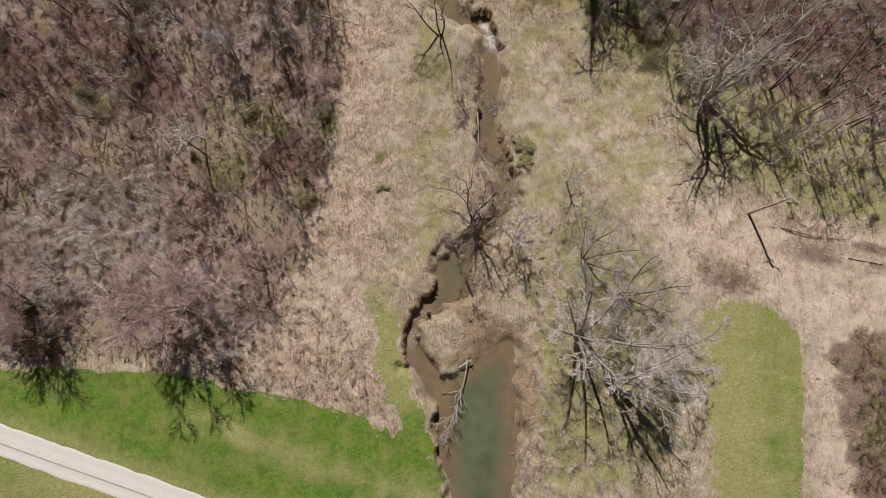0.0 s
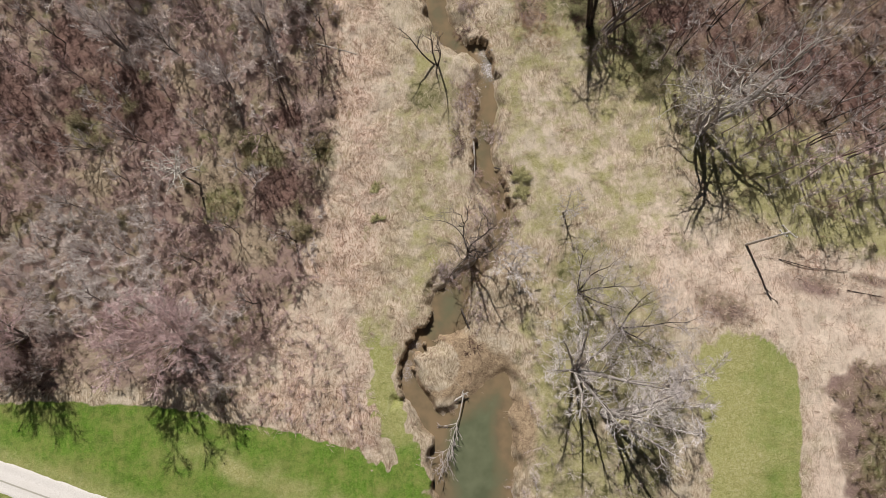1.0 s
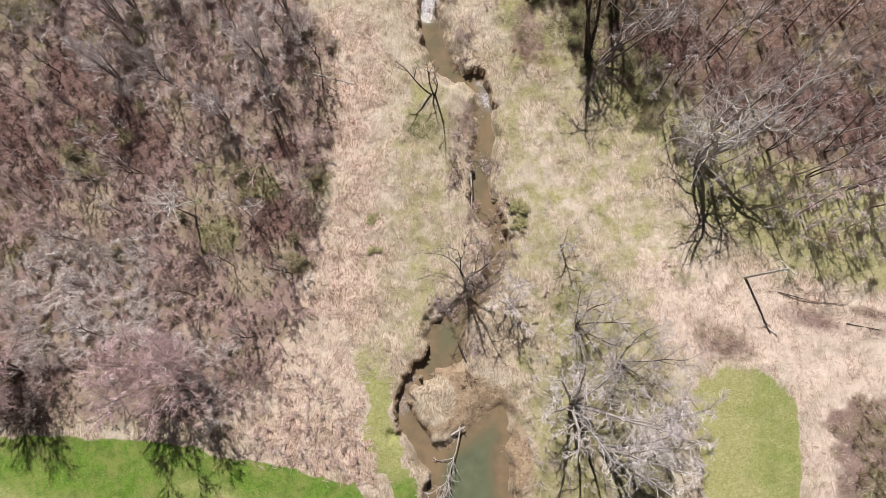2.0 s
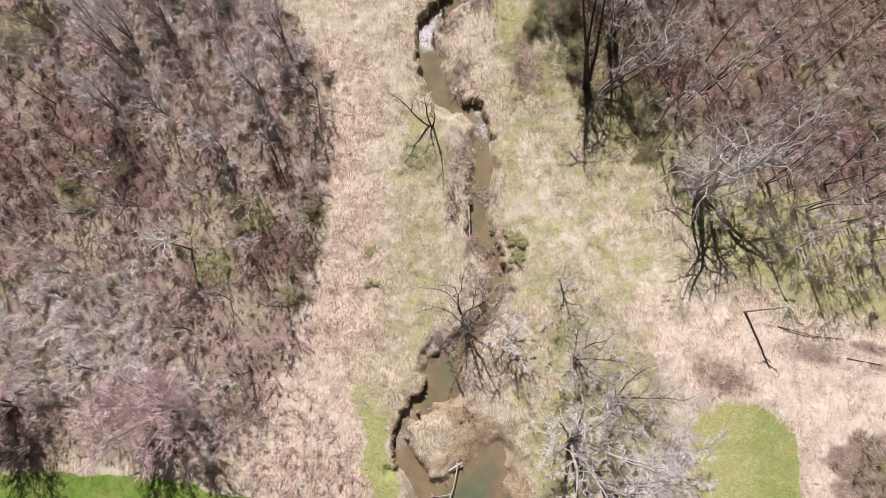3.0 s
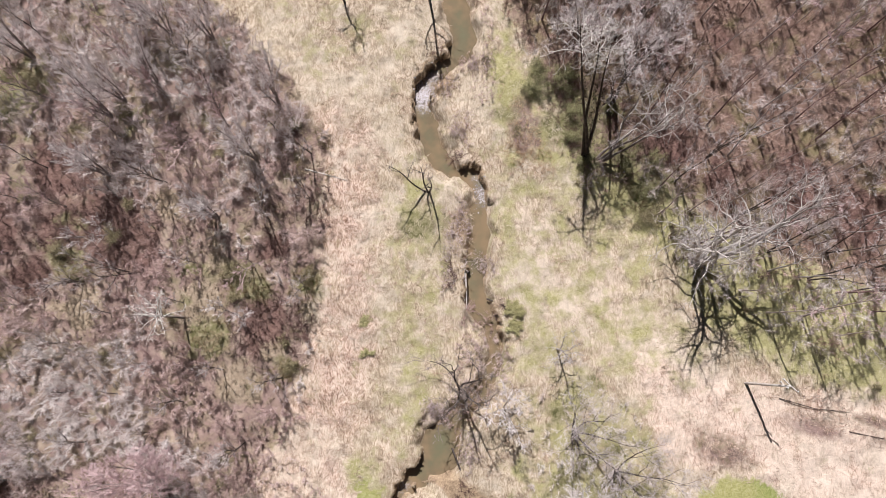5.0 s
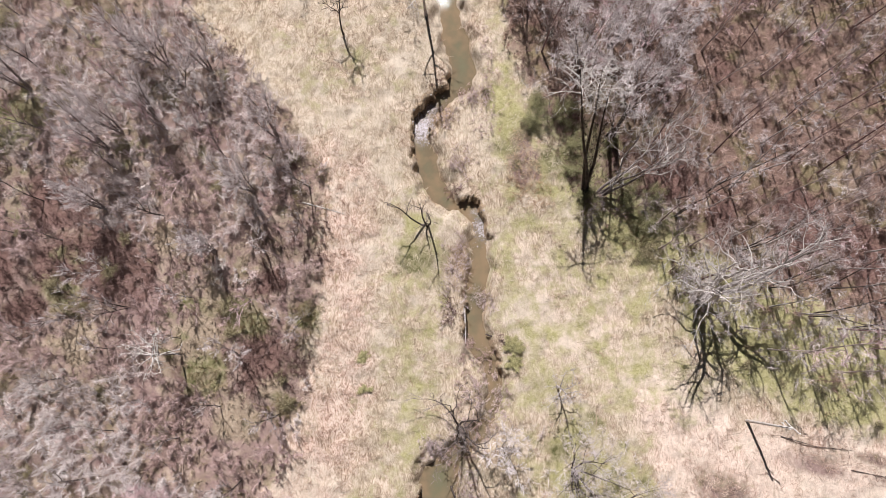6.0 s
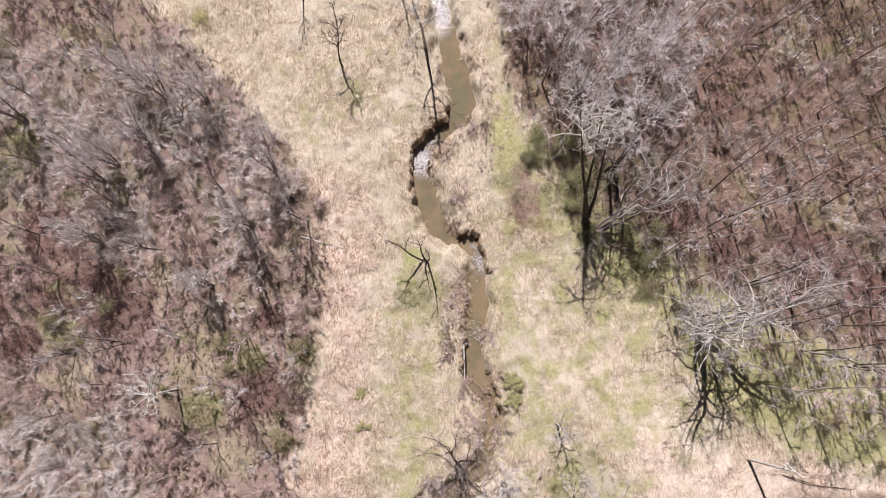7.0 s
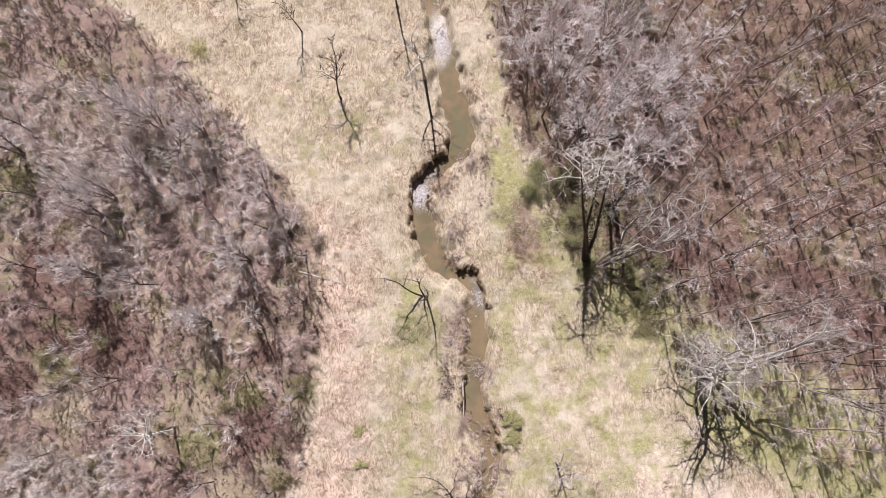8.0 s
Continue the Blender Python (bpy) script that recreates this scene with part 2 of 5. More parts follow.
# dark brush, used too where stems are coloured dark to stand for shade
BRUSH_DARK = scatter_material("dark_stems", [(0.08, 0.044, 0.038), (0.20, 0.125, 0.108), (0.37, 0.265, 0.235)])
BRUSH_OLIVE = scatter_material("olive_stems", [(0.11, 0.085, 0.044), (0.23, 0.18, 0.10), (0.38, 0.31, 0.20)])
BRUSH_RUST = scatter_material("rusty_stems", [(0.25, 0.155, 0.12), (0.46, 0.325, 0.265), (0.63, 0.49, 0.43)])
BRUSH_ROSY = scatter_material("rosy_stems", [(0.28, 0.185, 0.165), (0.54, 0.41, 0.38), (0.72, 0.60, 0.565)], tint=(0.50, 0.36, 0.34))
WEED = scatter_material("dead_weeds", [(0.22, 0.125, 0.095), (0.36, 0.23, 0.18), (0.50, 0.36, 0.29), (0.60, 0.48, 0.39)])
WEED_TAWNY = scatter_material("tawny_weeds", [(0.27, 0.17, 0.10), (0.43, 0.30, 0.19), (0.58, 0.44, 0.30)])
THATCH = thatch_material()
SPROUT = leaf_material("new_grass", [(0.09, 0.115, 0.03), (0.16, 0.185, 0.055), (0.25, 0.255, 0.10)])
LEAF = leaf_material("shrub_leaves", [(0.13, 0.108, 0.055), (0.225, 0.19, 0.105), (0.35, 0.30, 0.185)])
LEAF_FRESH = leaf_material("fresh_leaves", [(0.24, 0.225, 0.095), (0.37, 0.345, 0.165), (0.50, 0.46, 0.26)])
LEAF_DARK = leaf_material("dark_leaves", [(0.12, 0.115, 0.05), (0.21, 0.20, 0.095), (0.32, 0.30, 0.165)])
IVY = leaf_material("dry_ivy", [(0.03, 0.024, 0.016), (0.075, 0.06, 0.04), (0.15, 0.12, 0.085)])
LEAF_YELLOW = leaf_material("yellow_flowers", [(0.34, 0.30, 0.13), (0.50, 0.44, 0.20), (0.60, 0.54, 0.30)])


# ---- plan ----
def mesh_object(name, verts, faces, material, parent=None, label="", smooth=False):
    me = bpy.data.meshes.new(name)
    me.from_pydata(verts, [], faces)
    me.materials.append(material)
    if smooth:
        me.shade_smooth()
    ob = new(name, me)
    if parent:
        ob.parent = parent
    if label:
        ob["label"] = label
    return ob


def spline(nodes, step=0.5):
    """Points every step along a smooth line through the nodes; further columns are carried along."""
    p = np.array(nodes, float)
    p = np.vstack([2 * p[0] - p[1], p, 2 * p[-1] - p[-2]])
    out = []
    for i in range(1, len(p) - 2):
        a, b, c, d = p[i - 1:i + 3]
        count = max(2, int(np.linalg.norm(c[:2] - b[:2]) / step))
        for u in np.linspace(0, 1, count, endpoint=False):
            out.append(0.5 * (2 * b + (c - a) * u + (2 * a - 5 * b + 4 * c - d) * u * u + (3 * b - a - 3 * c + d) * u ** 3))
    out.append(p[-2])
    return np.array(out)


# creek: x, y, width of the water at places along it, upstream to the north
CREEK = spline([
    (0.8, -6.4, 4.6), (-1.3, -4.7, 3.0), (-2.7, -2.6, 2.5), (-4.0, -0.8, 2.4), (-4.2, 1.4, 2.5), (-4.1, 3.2, 2.4), (-2.7, 4.9, 2.5), (-0.4, 6.9, 3.4), (0.9, 8.5, 4.5),
    (1.4, 10.5, 3.9), (2.8, 12.3, 2.9), (4.8, 14.3, 2.3), (6.8, 16.3, 2.1), (7.9, 19.6, 2.3), (7.6, 22.8, 2.5), (5.6, 26.0, 2.7), (4.9, 29.2, 3.1), (5.3, 31.8, 2.3),
    (5.9, 35.3, 2.3), (6.0, 38.5, 2.0), (6.2, 40.3, 2.0), (5.8, 42.0, 2.3), (4.3, 43.2, 2.3), (2.4, 43.6, 2.2), (0.6, 45.6, 3.0), (-1.0, 48.9, 2.9),
    (-1.7, 51.2, 2.2), (-1.6, 53.6, 2.6), (-0.5, 56.3, 2.4), (1.2, 58.1, 2.5), (3.6, 60.6, 3.2), (3.4, 64.7, 3.7), (2.4, 68.6, 3.3),
    (1.4, 72.6, 2.3), (0.8, 76.6, 2.0), (0.0, 80.3, 1.9), (-0.8, 89.0, 2.3), (-4.0, 100.0, 2.5), (-2.0, 118.0, 2.5)])
POND = spline([(7.4, -0.4, 1.8), (6.6, -2.2, 4.2), (5.5, -4.3, 6.2), (3.4, -7.7, 10.2), (3.6, -10.0, 10.3), (3.8, -13.4, 9.0), (4.2, -17.0, 7.2), (3.8, -23.0, 6.4), (5.0, -32.0, 6.0), (2.0, -48.0, 6.0)])
# undercut banks on the outer bends: x, y, reach
UNDERCUT = [(-2.9, 6.6, 2.6), (-5.4, 2.6, 2.4), (-5.2, -0.6, 1.2), (6.9, 43.6, 2.2), (7.3, 41.4, 1.6), (4.6, 44.6, 1.8), (-3.2, 53.8, 3.2), (-1.4, 57.4, 2.2), (0.8, 59.6, 1.8), (8.9, 24.4, 2.2), (2.8, 29.6, 2.6), (2.2, 26.6, 1.6),
            (-2.8, 49.4, 1.0)]
LAWN = [(-140, -2.0), (-54, -2.5), (-47, -2.3), (-40.6, -2.6), (-35, -2.8), (-29.5, -3.6), (-25, -4.9), (-18.4, -5.8), (-12.9, -7.2), (-8.8, -8.6), (-6.2, -10.4), (-5.4, -9.6), (-7.0, -5.5),
        (-8.9, -1.2), (-8.3, 1.6), (-8.8, 4.4), (-7.4, 5.6), (-5.9, 4.2), (-6.2, 1.0), (-4.6, -3.0), (-2.6, -9.0), (-0.3, -15.4), (0.5, -60), (-140, -60)]
LAWN_EAST = [(30.8, 3.2), (31.8, 4.8), (33.8, 5.8), (36.5, 6.0), (39.2, 5.4), (41.4, 4.0), (42.8, 1.8), (43.4, -1.0), (42.9, -9.0), (42.1, -18), (41.5, -60), (30, -60), (31.8, -17), (31.6, -10), (31.0, -5), (30.4, 1.5)]
WOOD_WEST = [(-160, 160), (-75, 130), (-58, 93), (-43.4, 79.7), (-34.6, 72.5), (-26.7, 64.1), (-18.9, 55.1), (-13.8, 47.8), (-13.8, 35), (-15, 24), (-15.6, 18), (-17, 12.5), (-21, 6), (-25, -0.5), (-35, -0.8), (-52, -0.8), (-160, 0)]
WOOD_EAST = [(5, 160), (7, 80), (9.9, 64.3), (13.4, 56.8), (16.8, 48), (19.5, 41), (28, 36), (35, 27), (44, 22), (58, 19), (160, 14), (160, 160)]
GREEN_EAST = [(17.5, 40), (28.5, 32.5), (33.0, 23.5), (42.9, 17.8), (52, 15.0), (62, 15), (60, 27), (50, 31), (43, 33), (31, 41), (22, 49), (16, 52)]
GREEN_BANK = [(6.5, 60), (7.5, 52), (10.5, 46), (14, 43), (17, 44), (13, 52), (9.5, 60)]
THICKET = [(10, -9), (12, -17), (24, -17), (29, -9), (29, 4), (25, 14), (18, 18), (12, 15), (10, 3)]
EAST_BRUSH = [(46.5, 1), (48.5, -24), (66, -24), (66, 4), (52, 3)]
ROAD = [(-75.0, -3.9), (-53.6, -10.8), (-33.8, -17.5), (-8.0, -26.2), (20.0, -33.0)]


def distance_to_line(x, y, line):
    """Distance from the line less half its width, and the place along it."""
    best, where = np.full(x.shape, 1e9), np.zeros(x.shape)
    for i, (px, py, w) in enumerate(line):
        d = np.hypot(x - px, y - py) - w / 2
        near = d < best
        best[near], where[near] = d[near], i
    return best, where


def inside(x, y, corners):
    """Signed distance to the polygon's edge, positive inside."""
    p = np.array(corners, float)
    hit, best = np.zeros(x.shape, bool), np.full(x.shape, 1e9)
    for (ax, ay), (bx, by) in zip(p, np.roll(p, -1, 0)):
        if ay != by:
            hit ^= ((ay > y) != (by > y)) & (x < (bx - ax) * (y - ay) / (by - ay) + ax)
        u = np.clip(((x - ax) * (bx - ax) + (y - ay) * (by - ay)) / ((bx - ax) ** 2 + (by - ay) ** 2), 0, 1)
        best = np.minimum(best, np.hypot(x - ax - u * (bx - ax), y - ay - u * (by - ay)))
    return np.where(hit, best, -best)


def waves(x, y, size, seed):
    """Smooth noise of about that size, -1 to 1, from a few crossing waves."""
    rng = np.random.default_rng(seed)
    out = np.zeros(np.shape(x))
    for _ in range(7):
        a, k, s = rng.uniform(0, math.tau), rng.uniform(0.6, 1.7) * math.tau / size, rng.uniform(0, math.tau)
        b = rng.uniform(0, math.tau)
        out = out + np.sin(k * (x * np.cos(a) + y * np.sin(a)) + s + 1.3 * np.sin(0.7 * k * (x * np.cos(b) + y * np.sin(b))))
    return out / 4.5


def fbm(x, y, size, seed, octaves=3):
    """Irregular smooth noise of about that size, -1 to 1."""
    x, y = np.asarray(x, float), np.asarray(y, float)
    out, amp, total = np.zeros(np.shape(x)), 1.0, 0.0
    for o in range(octaves):
        a = 0.6 + 1.9 * o + seed
        u = (x * math.cos(a) - y * math.sin(a)) / size + 13.7 * seed
        v = (x * math.sin(a) + y * math.cos(a)) / size - 7.3 * seed
        i, j = np.floor(u), np.floor(v)
        f, g = u - i, v - j
        f, g = f * f * (3 - 2 * f), g * g * (3 - 2 * g)

        def corner(p, q):
            h = np.sin(p * 127.1 + q * 311.7 + seed * 74.7) * 43758.5453
            return h - np.floor(h)

        out = out + amp * ((corner(i, j) * (1 - f) + corner(i + 1, j) * f) * (1 - g) + (corner(i, j + 1) * (1 - f) + corner(i + 1, j + 1) * f) * g - 0.5)
        total, amp, size = total + amp, amp * 0.55, size * 0.5
    return np.clip(out / total * 2.6, -1, 1)


def step01(v, low, high):
    u = np.clip((v - low) / (high - low), 0, 1)
    return u * u * (3 - 2 * u)


WATER_LEVEL = -1.6


def bank_gap(x, y):
    """Distance outside the water's edge (negative in the water), with a ragged edge."""
    near = (np.abs(x - 2) < 30)
    d = np.full(np.shape(x), 25.0)
    if np.any(near):
        xs, ys = x[near], y[near]
        a = np.minimum(distance_to_line(xs, ys, CREEK)[0], distance_to_line(xs, ys, POND)[0])
        a = a + 0.6 * undercut(xs, ys) * fbm(xs, ys, 0.8, 5, 3)
        d[near] = a + 0.42 + 0.42 * fbm(xs, ys, 2.4, 3, 2) + 0.30 * fbm(xs, ys, 0.9, 4, 2)
    return d


def undercut(x, y):
    """1 where the bank is cut upright, 0 where it slopes down to the water."""
    out = np.zeros(np.shape(x))
    for cx, cy, r in UNDERCUT:
        out = np.maximum(out, step01(np.hypot(x - cx, y - cy) + 0.5 * waves(x, y, 2.0, 16), r + 0.6, r - 0.6))
    return out


def height(x, y, gap=None):
    x, y = np.asarray(x, float), np.asarray(y, float)
    gap = bank_gap(x, y) if gap is None else gap
    rough = 0.5 + 0.5 * step01(inside(x, y, LAWN), 0.5, -1.0) * step01(inside(x, y, LAWN_EAST), 0.5, -1.0)
    z = 0.35 * waves(x, y, 38, 11) + (rough - 0.46) * (0.34 * fbm(x, y, 4.2, 12, 2) + 0.34 * fbm(x, y, 1.5, 13, 3))
    z = z * step01(gap, 0.0, 3.0) + 0.0
    # gravel bar and grassy mound inside the bend
    z = z - 0.95 * np.exp(-(((x - 1.0) / 4.2) ** 2 + ((y - 2.0) / 3.6) ** 2)) + 0.55 * np.exp(-(((x + 0.7) / 2.3) ** 4 + ((y - 1.7) / 2.9) ** 4))
    z = z - 0.55 * np.exp(-(((x - 1.5) / 1.8) ** 2 + ((y - 55.3) / 2.0) ** 2)) - 0.5 * np.exp(-(((x - 3.2) / 1.3) ** 2 + ((y - 36.5) / 3.5) ** 2)) - 0.4 * np.exp(-(((x - 3.4) / 1.6) ** 2 + ((y - 47.0) / 2.5) ** 2))
    z = z - 0.9 * np.exp(-(((x - 7.2) / 2.6) ** 2 + ((y - 0.8) / 2.2) ** 2))
    cut_bank = undercut(x, y)
    gentle = -1.2 * np.exp(-(((x + 1.6) / 2.6) ** 2 + ((y + 9) / 8.0) ** 2)) + 1.6 * np.exp(-(((x - 5.0) / 4.5) ** 2 + ((y + 0.6) / 2.5) ** 2))
    slope = (1.7 + 0.7 * waves(x, y, 5, 15) + gentle) * (1 - cut_bank) + 0.06 * cut_bank
    cut = step01(gap, -0.1, np.maximum(slope, 0.05))
    bed = -1.85 - 0.7 * step01(-gap, 0.2, 3.0)
    return bed + (z - bed) * cut


def axis(low, high, step, far):
    inner = np.arange(low, high + step / 2, step)
    tail = step * np.cumsum(1.22 ** np.arange(1, 60))
    tail = tail[tail < far]
    return np.concatenate([low - tail[::-1], inner, high + tail])


def grid(xs, ys):
    x, y = np.meshgrid(xs, ys)
    nx, ny = len(xs), len(ys)
    i = (np.arange(ny - 1)[:, None] * nx + np.arange(nx - 1)[None]).ravel()
    return x.ravel(), y.ravel(), np.stack([i, i + 1, i + nx + 1, i + nx], 1)


def add_attribute(me, name, values):
    me.attributes.new(name, "FLOAT", "POINT").data.foreach_set("value", np.asarray(values, np.float32))


def meadow_tone(x, y):
    """How green and how pinkish the meadow is at each place."""
    wob = 0.7 * waves(x, y, 5, 21) + 0.25 * waves(x, y, 1.4, 22)
    green = np.maximum(step01(inside(x, y, GREEN_EAST) + wob, -2, 3), step01(inside(x, y, GREEN_BANK) + wob, -1, 1.5))
    belt = 0.7 * np.exp(-((x + 3.6 - 0.05 * y + 1.6 * waves(x, y, 16, 27)) / 4.5) ** 2) * step01(y, 4, 12) * step01(y, 52, 40)
    belt = np.maximum(belt, 0.6 * np.exp(-((x - 11.5 + 2.5 * waves(x, y, 14, 28)) / 5.0) ** 2) * step01(y, 15, 22) * step01(y, 62, 45))
    belt = np.maximum(belt, 0.95 * step01(inside(x, y, THICKET) + 1.5 * wob, -3, 3))
    belt = np.maximum(belt, 0.62 * step01(x, 5, 10) * step01(y, 12, 20) * step01(x + 0.4 * y, 48, 36))
    belt = np.maximum(belt, 1.1 * np.exp(-(((x + 7.6) / 2.6) ** 2 + ((y - 6.0) / 3.4) ** 2)))
    belt = np.maximum(belt, 0.45 * np.exp(-(((x + 12) / 9) ** 2 + ((y - 62) / 10) ** 2)))
    belt = belt * (0.8 + 0.35 * waves(x, y, 7.0, 26)) + 0.16 * waves(x + 3 * waves(x, y, 9, 19), y + 3 * waves(x, y, 9, 18), 8, 23)
    pink = np.maximum(step01(inside(x, y, [(-24, -6), (-8, -9), (-8.5, 4), (-9.5, 10), (-7.0, 20), (-7.0, 44), (-9, 51), (-15, 51), (-15.5, 20), (-24, 5)]) + 2 * wob, -2, 2) * (0.85 + 0.2 * waves(x, y, 6, 17)),
                      step01(inside(x, y, [(24, 20), (36, 18), (62, 14), (62, -40), (44, -40), (44, 2), (36, 8), (27, 6)]) + 2 * wob, -2, 2) * 0.9)
    return np.clip(np.maximum(green, belt), 0, 1), np.clip(pink + 0.3 * waves(x, y, 8, 24), 0, 1)


def mud(x, y):
    """Bare soil round the mound and along the pond's east bank."""
    out = 0.9 * np.exp(-(((x - 5.8) / 3.2) ** 2 + ((y - 2.0) / 2.2) ** 2)) + 0.8 * np.exp(-(((x - 10.0) / 1.9) ** 2 + ((y + 5.5) / 6.0) ** 2))
    out = out + 0.7 * np.exp(-(((x - 3.4) / 1.4) ** 2 + ((y - 36.5) / 4.0) ** 2)) + 0.75 * np.exp(-(((x - 1.6) / 1.5) ** 2 + ((y - 55.2) / 2.0) ** 2)) + 0.6 * np.exp(-(((x - 5.6) / 1.3) ** 2 + ((y - 30.8) / 1.6) ** 2))
    return out + 0.9 * np.exp(-(((x - 0.6) / 4.4) ** 4 + ((y - 1.8) / 4.4) ** 4)) * step01(np.hypot(x + 0.5, (y - 2.0) / 1.1), 2.3, 3.1)


# what grows where in the two woods: x, y, reach; "dark" also stands for shade
PATCHES = {
    "lilac": [(-21.3, 50.0, 4), (-24.4, 56, 4), (-38.1, 44, 5), (-37.6, 55.9, 4.5), (-47.5, 15.7, 6), (-39.3, 15, 5), (-30, 60, 4.5), (-43, 57, 5), (-50, 62, 5), (-33, 52, 3.5), (14.4, 75.2, 6), (24.6, 69.8, 7), (30.2, 64.4, 5), (40.5, 54.8, 4), (40.9, 38.4, 4.5)],
    "rosy": [(-27.1, 52.2, 3.5), (-52.0, 39.6, 5), (-31.9, 47.7, 3.5), (-36.4, 31.2, 3.5), (-32.7, 17.7, 5), (-20, 4, 6), (-24, 12, 4)],
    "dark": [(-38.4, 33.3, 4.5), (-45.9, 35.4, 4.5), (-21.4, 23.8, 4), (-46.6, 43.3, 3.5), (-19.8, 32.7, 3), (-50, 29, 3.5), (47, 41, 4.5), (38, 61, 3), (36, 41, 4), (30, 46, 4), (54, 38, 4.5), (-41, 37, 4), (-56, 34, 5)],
    "olive": [(-46.2, 31.2, 3), (-52.8, 55.1, 4), (-23.1, 29.2, 3.5), (-15.5, 30.0, 3), (-17.8, 18.5, 3), (-46.4, 48.4, 3.5), (-27, 22, 3), (50.5, 72.3, 8), (19.7, 49.5, 3), (25.6, 38.2, 3), (52, 60, 3)],
    "russet": [(39.0, 64.5, 8), (43.7, 48.2, 6), (49.3, 57.0, 7)],
    "bare": [(-42, 1.5, 4), (-37.5, 0.8, 3.5), (-46, 0.5, 2.5), (-42.3, 25.7, 3.5), (-26.7, 31.3, 2.5), (-19.2, 20.4, 2.5), (-22, 16, 3), (-34, 40, 2.5), (-29, 27, 3)]}


def growth(kind, x, y):
    """How strongly that kind of growth takes hold at each place, about 0 to 1."""
    out = np.zeros(np.shape(x))
    for cx, cy, r in PATCHES[kind]:
        out = np.maximum(out, np.exp(-(np.hypot(x - cx, y - cy) / r) ** 2))
    return out + 0.55 * fbm(x, y, 5.5, 40 + len(kind) * 3 + len(PATCHES[kind]), 3)


def make_ground():
    x, y, faces = grid(np.concatenate([axis(-64, 64, 0.42, 2600)[axis(-64, 64, 0.42, 2600) < -15], np.arange(-14.9, 14.9, 0.2), axis(-64, 64, 0.42, 2600)[axis(-64, 64, 0.42, 2600) > 15]]), axis(-22, 92, 0.3, 2600))
    gap = bank_gap(x, y)
    z = height(x, y, gap)
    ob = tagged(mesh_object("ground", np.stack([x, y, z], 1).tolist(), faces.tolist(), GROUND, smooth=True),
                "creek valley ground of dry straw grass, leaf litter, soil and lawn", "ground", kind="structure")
    me = ob.data
    wob = 0.7 * waves(x, y, 5, 21) + 0.25 * waves(x, y, 1.4, 22)
    lawn = np.maximum(step01(inside(x, y, LAWN) + 0.45 * wob + 0.9 * step01(x, -12, -8) * waves(x, y, 2.2, 35), -0.8, 0.8), step01(inside(x, y, LAWN_EAST) + 0.4 * wob + 0.5 * step01(y, 0, 4) * waves(x, y, 1.8, 34) + 1.1 * step01(x, 38, 33) * waves(x, y, 3.0, 39), -0.7 - 1.6 * step01(x, 38, 33) - 0.6 * step01(y, 0, 4), 0.7 + 2.0 * step01(x, 38, 33) + 0.6 * step01(y, 0, 4)))
    add_attribute(me, "lawn", lawn)
    east = inside(x, y, LAWN_EAST)
    road_way = distance_to_line(x, y, np.array([(px, py, 3.2) for px, py in spline(ROAD, 1.0)]))[0]
    worn = 0.55 * np.exp(-((road_way - 0.4) / 1.4) ** 2) + 0.5 * step01(y, -13.5, -17) * (x < -38)
    worn = worn + (0.55 + 0.6 * waves(x, y, 6, 36)) * np.exp(-(((y + 9.4 + 0.33 * (x + 27)) - 0.8 * wob) / 1.5) ** 2) * step01(x, -34, -26)
    worn = worn + np.where(east > -1, 0.5 + 0.5 * step01(x + 1.5 * wob, 40.5, 34.5) + 0.25 * waves(x, y, 4, 37), 0)
    worn = worn + 0.75 * step01(x, -12, -9) * step01(y, -9, -5) * (x < 5)
    add_attribute(me, "worn", np.clip(worn, 0, 0.85))
    wood = np.maximum(inside(x, y, WOOD_WEST), inside(x, y, WOOD_EAST)) + 1.6 * wob
    leafy = step01(inside(x, y, GREEN_EAST) + wob, -2, 3)
    brown = 0.85 * step01(inside(x, y, EAST_BRUSH) + 1.5 * wob, -2, 2)
    for cx, cy, rx, ry in ((11.6, 49.0, 2.2, 4.5), (11.8, 48.6, 1.6, 3.5), (34.5, 9.0, 4.5, 2.4), (46, 11.5, 6, 1.6), (54, 12.2, 5, 1.0)):
        brown = np.maximum(brown, (1.1 if cx < 20 else 0.8) * np.exp(-(((x - cx + wob) / rx) ** 2 + ((y - cy + 0.25 * (x - cx)) / ry) ** 2)))
    add_attribute(me, "litter", np.maximum(step01(wood, -2.0, 2.5) * (1 - 0.9 * leafy), brown))
    add_attribute(me, "russet", np.maximum(step01(inside(x, y, WOOD_EAST), -3, 3), 0.3 * step01(inside(x, y, EAST_BRUSH) + 1.5 * wob, -2, 2)))
    west = step01(inside(x, y, WOOD_WEST), 0, 5)
    damp = np.maximum((0.34 + 0.4 * waves(x, y, 5, 38)) * step01(inside(x, y, THICKET) + 3.0 * wob, -4.5, 4.0), 0.5 * west * step01(waves(x, y, 12, 29) + 0.4 * waves(x, y, 5, 30), 0.25, 0.9))
    for cx, cy, r, amount in ((-1.6, 36.5, 3.0, 0.8), (53, -9, 4, 0.7), (53, -3, 3, 0.5), (-55.5, 53, 4, 1.0), (-51, 55, 2.5, 0.7), (-45.5, 31.5, 2.5, 0.7), (-23.5, 29.5, 3.5, 0.7), (-15.5, 29, 2.2, 0.8), (18, 50, 5, 0.9), (27.5, 41, 4, 0.8), (24, 46, 3, 0.9), (9.5, 51, 2.5, 0.6), (3, 12, 3, 0.4), (12, 24, 3, 0.3)):
        damp = np.maximum(damp, amount * np.exp(-(((x - cx) / r) ** 2 + ((y - cy) / r) ** 2)))
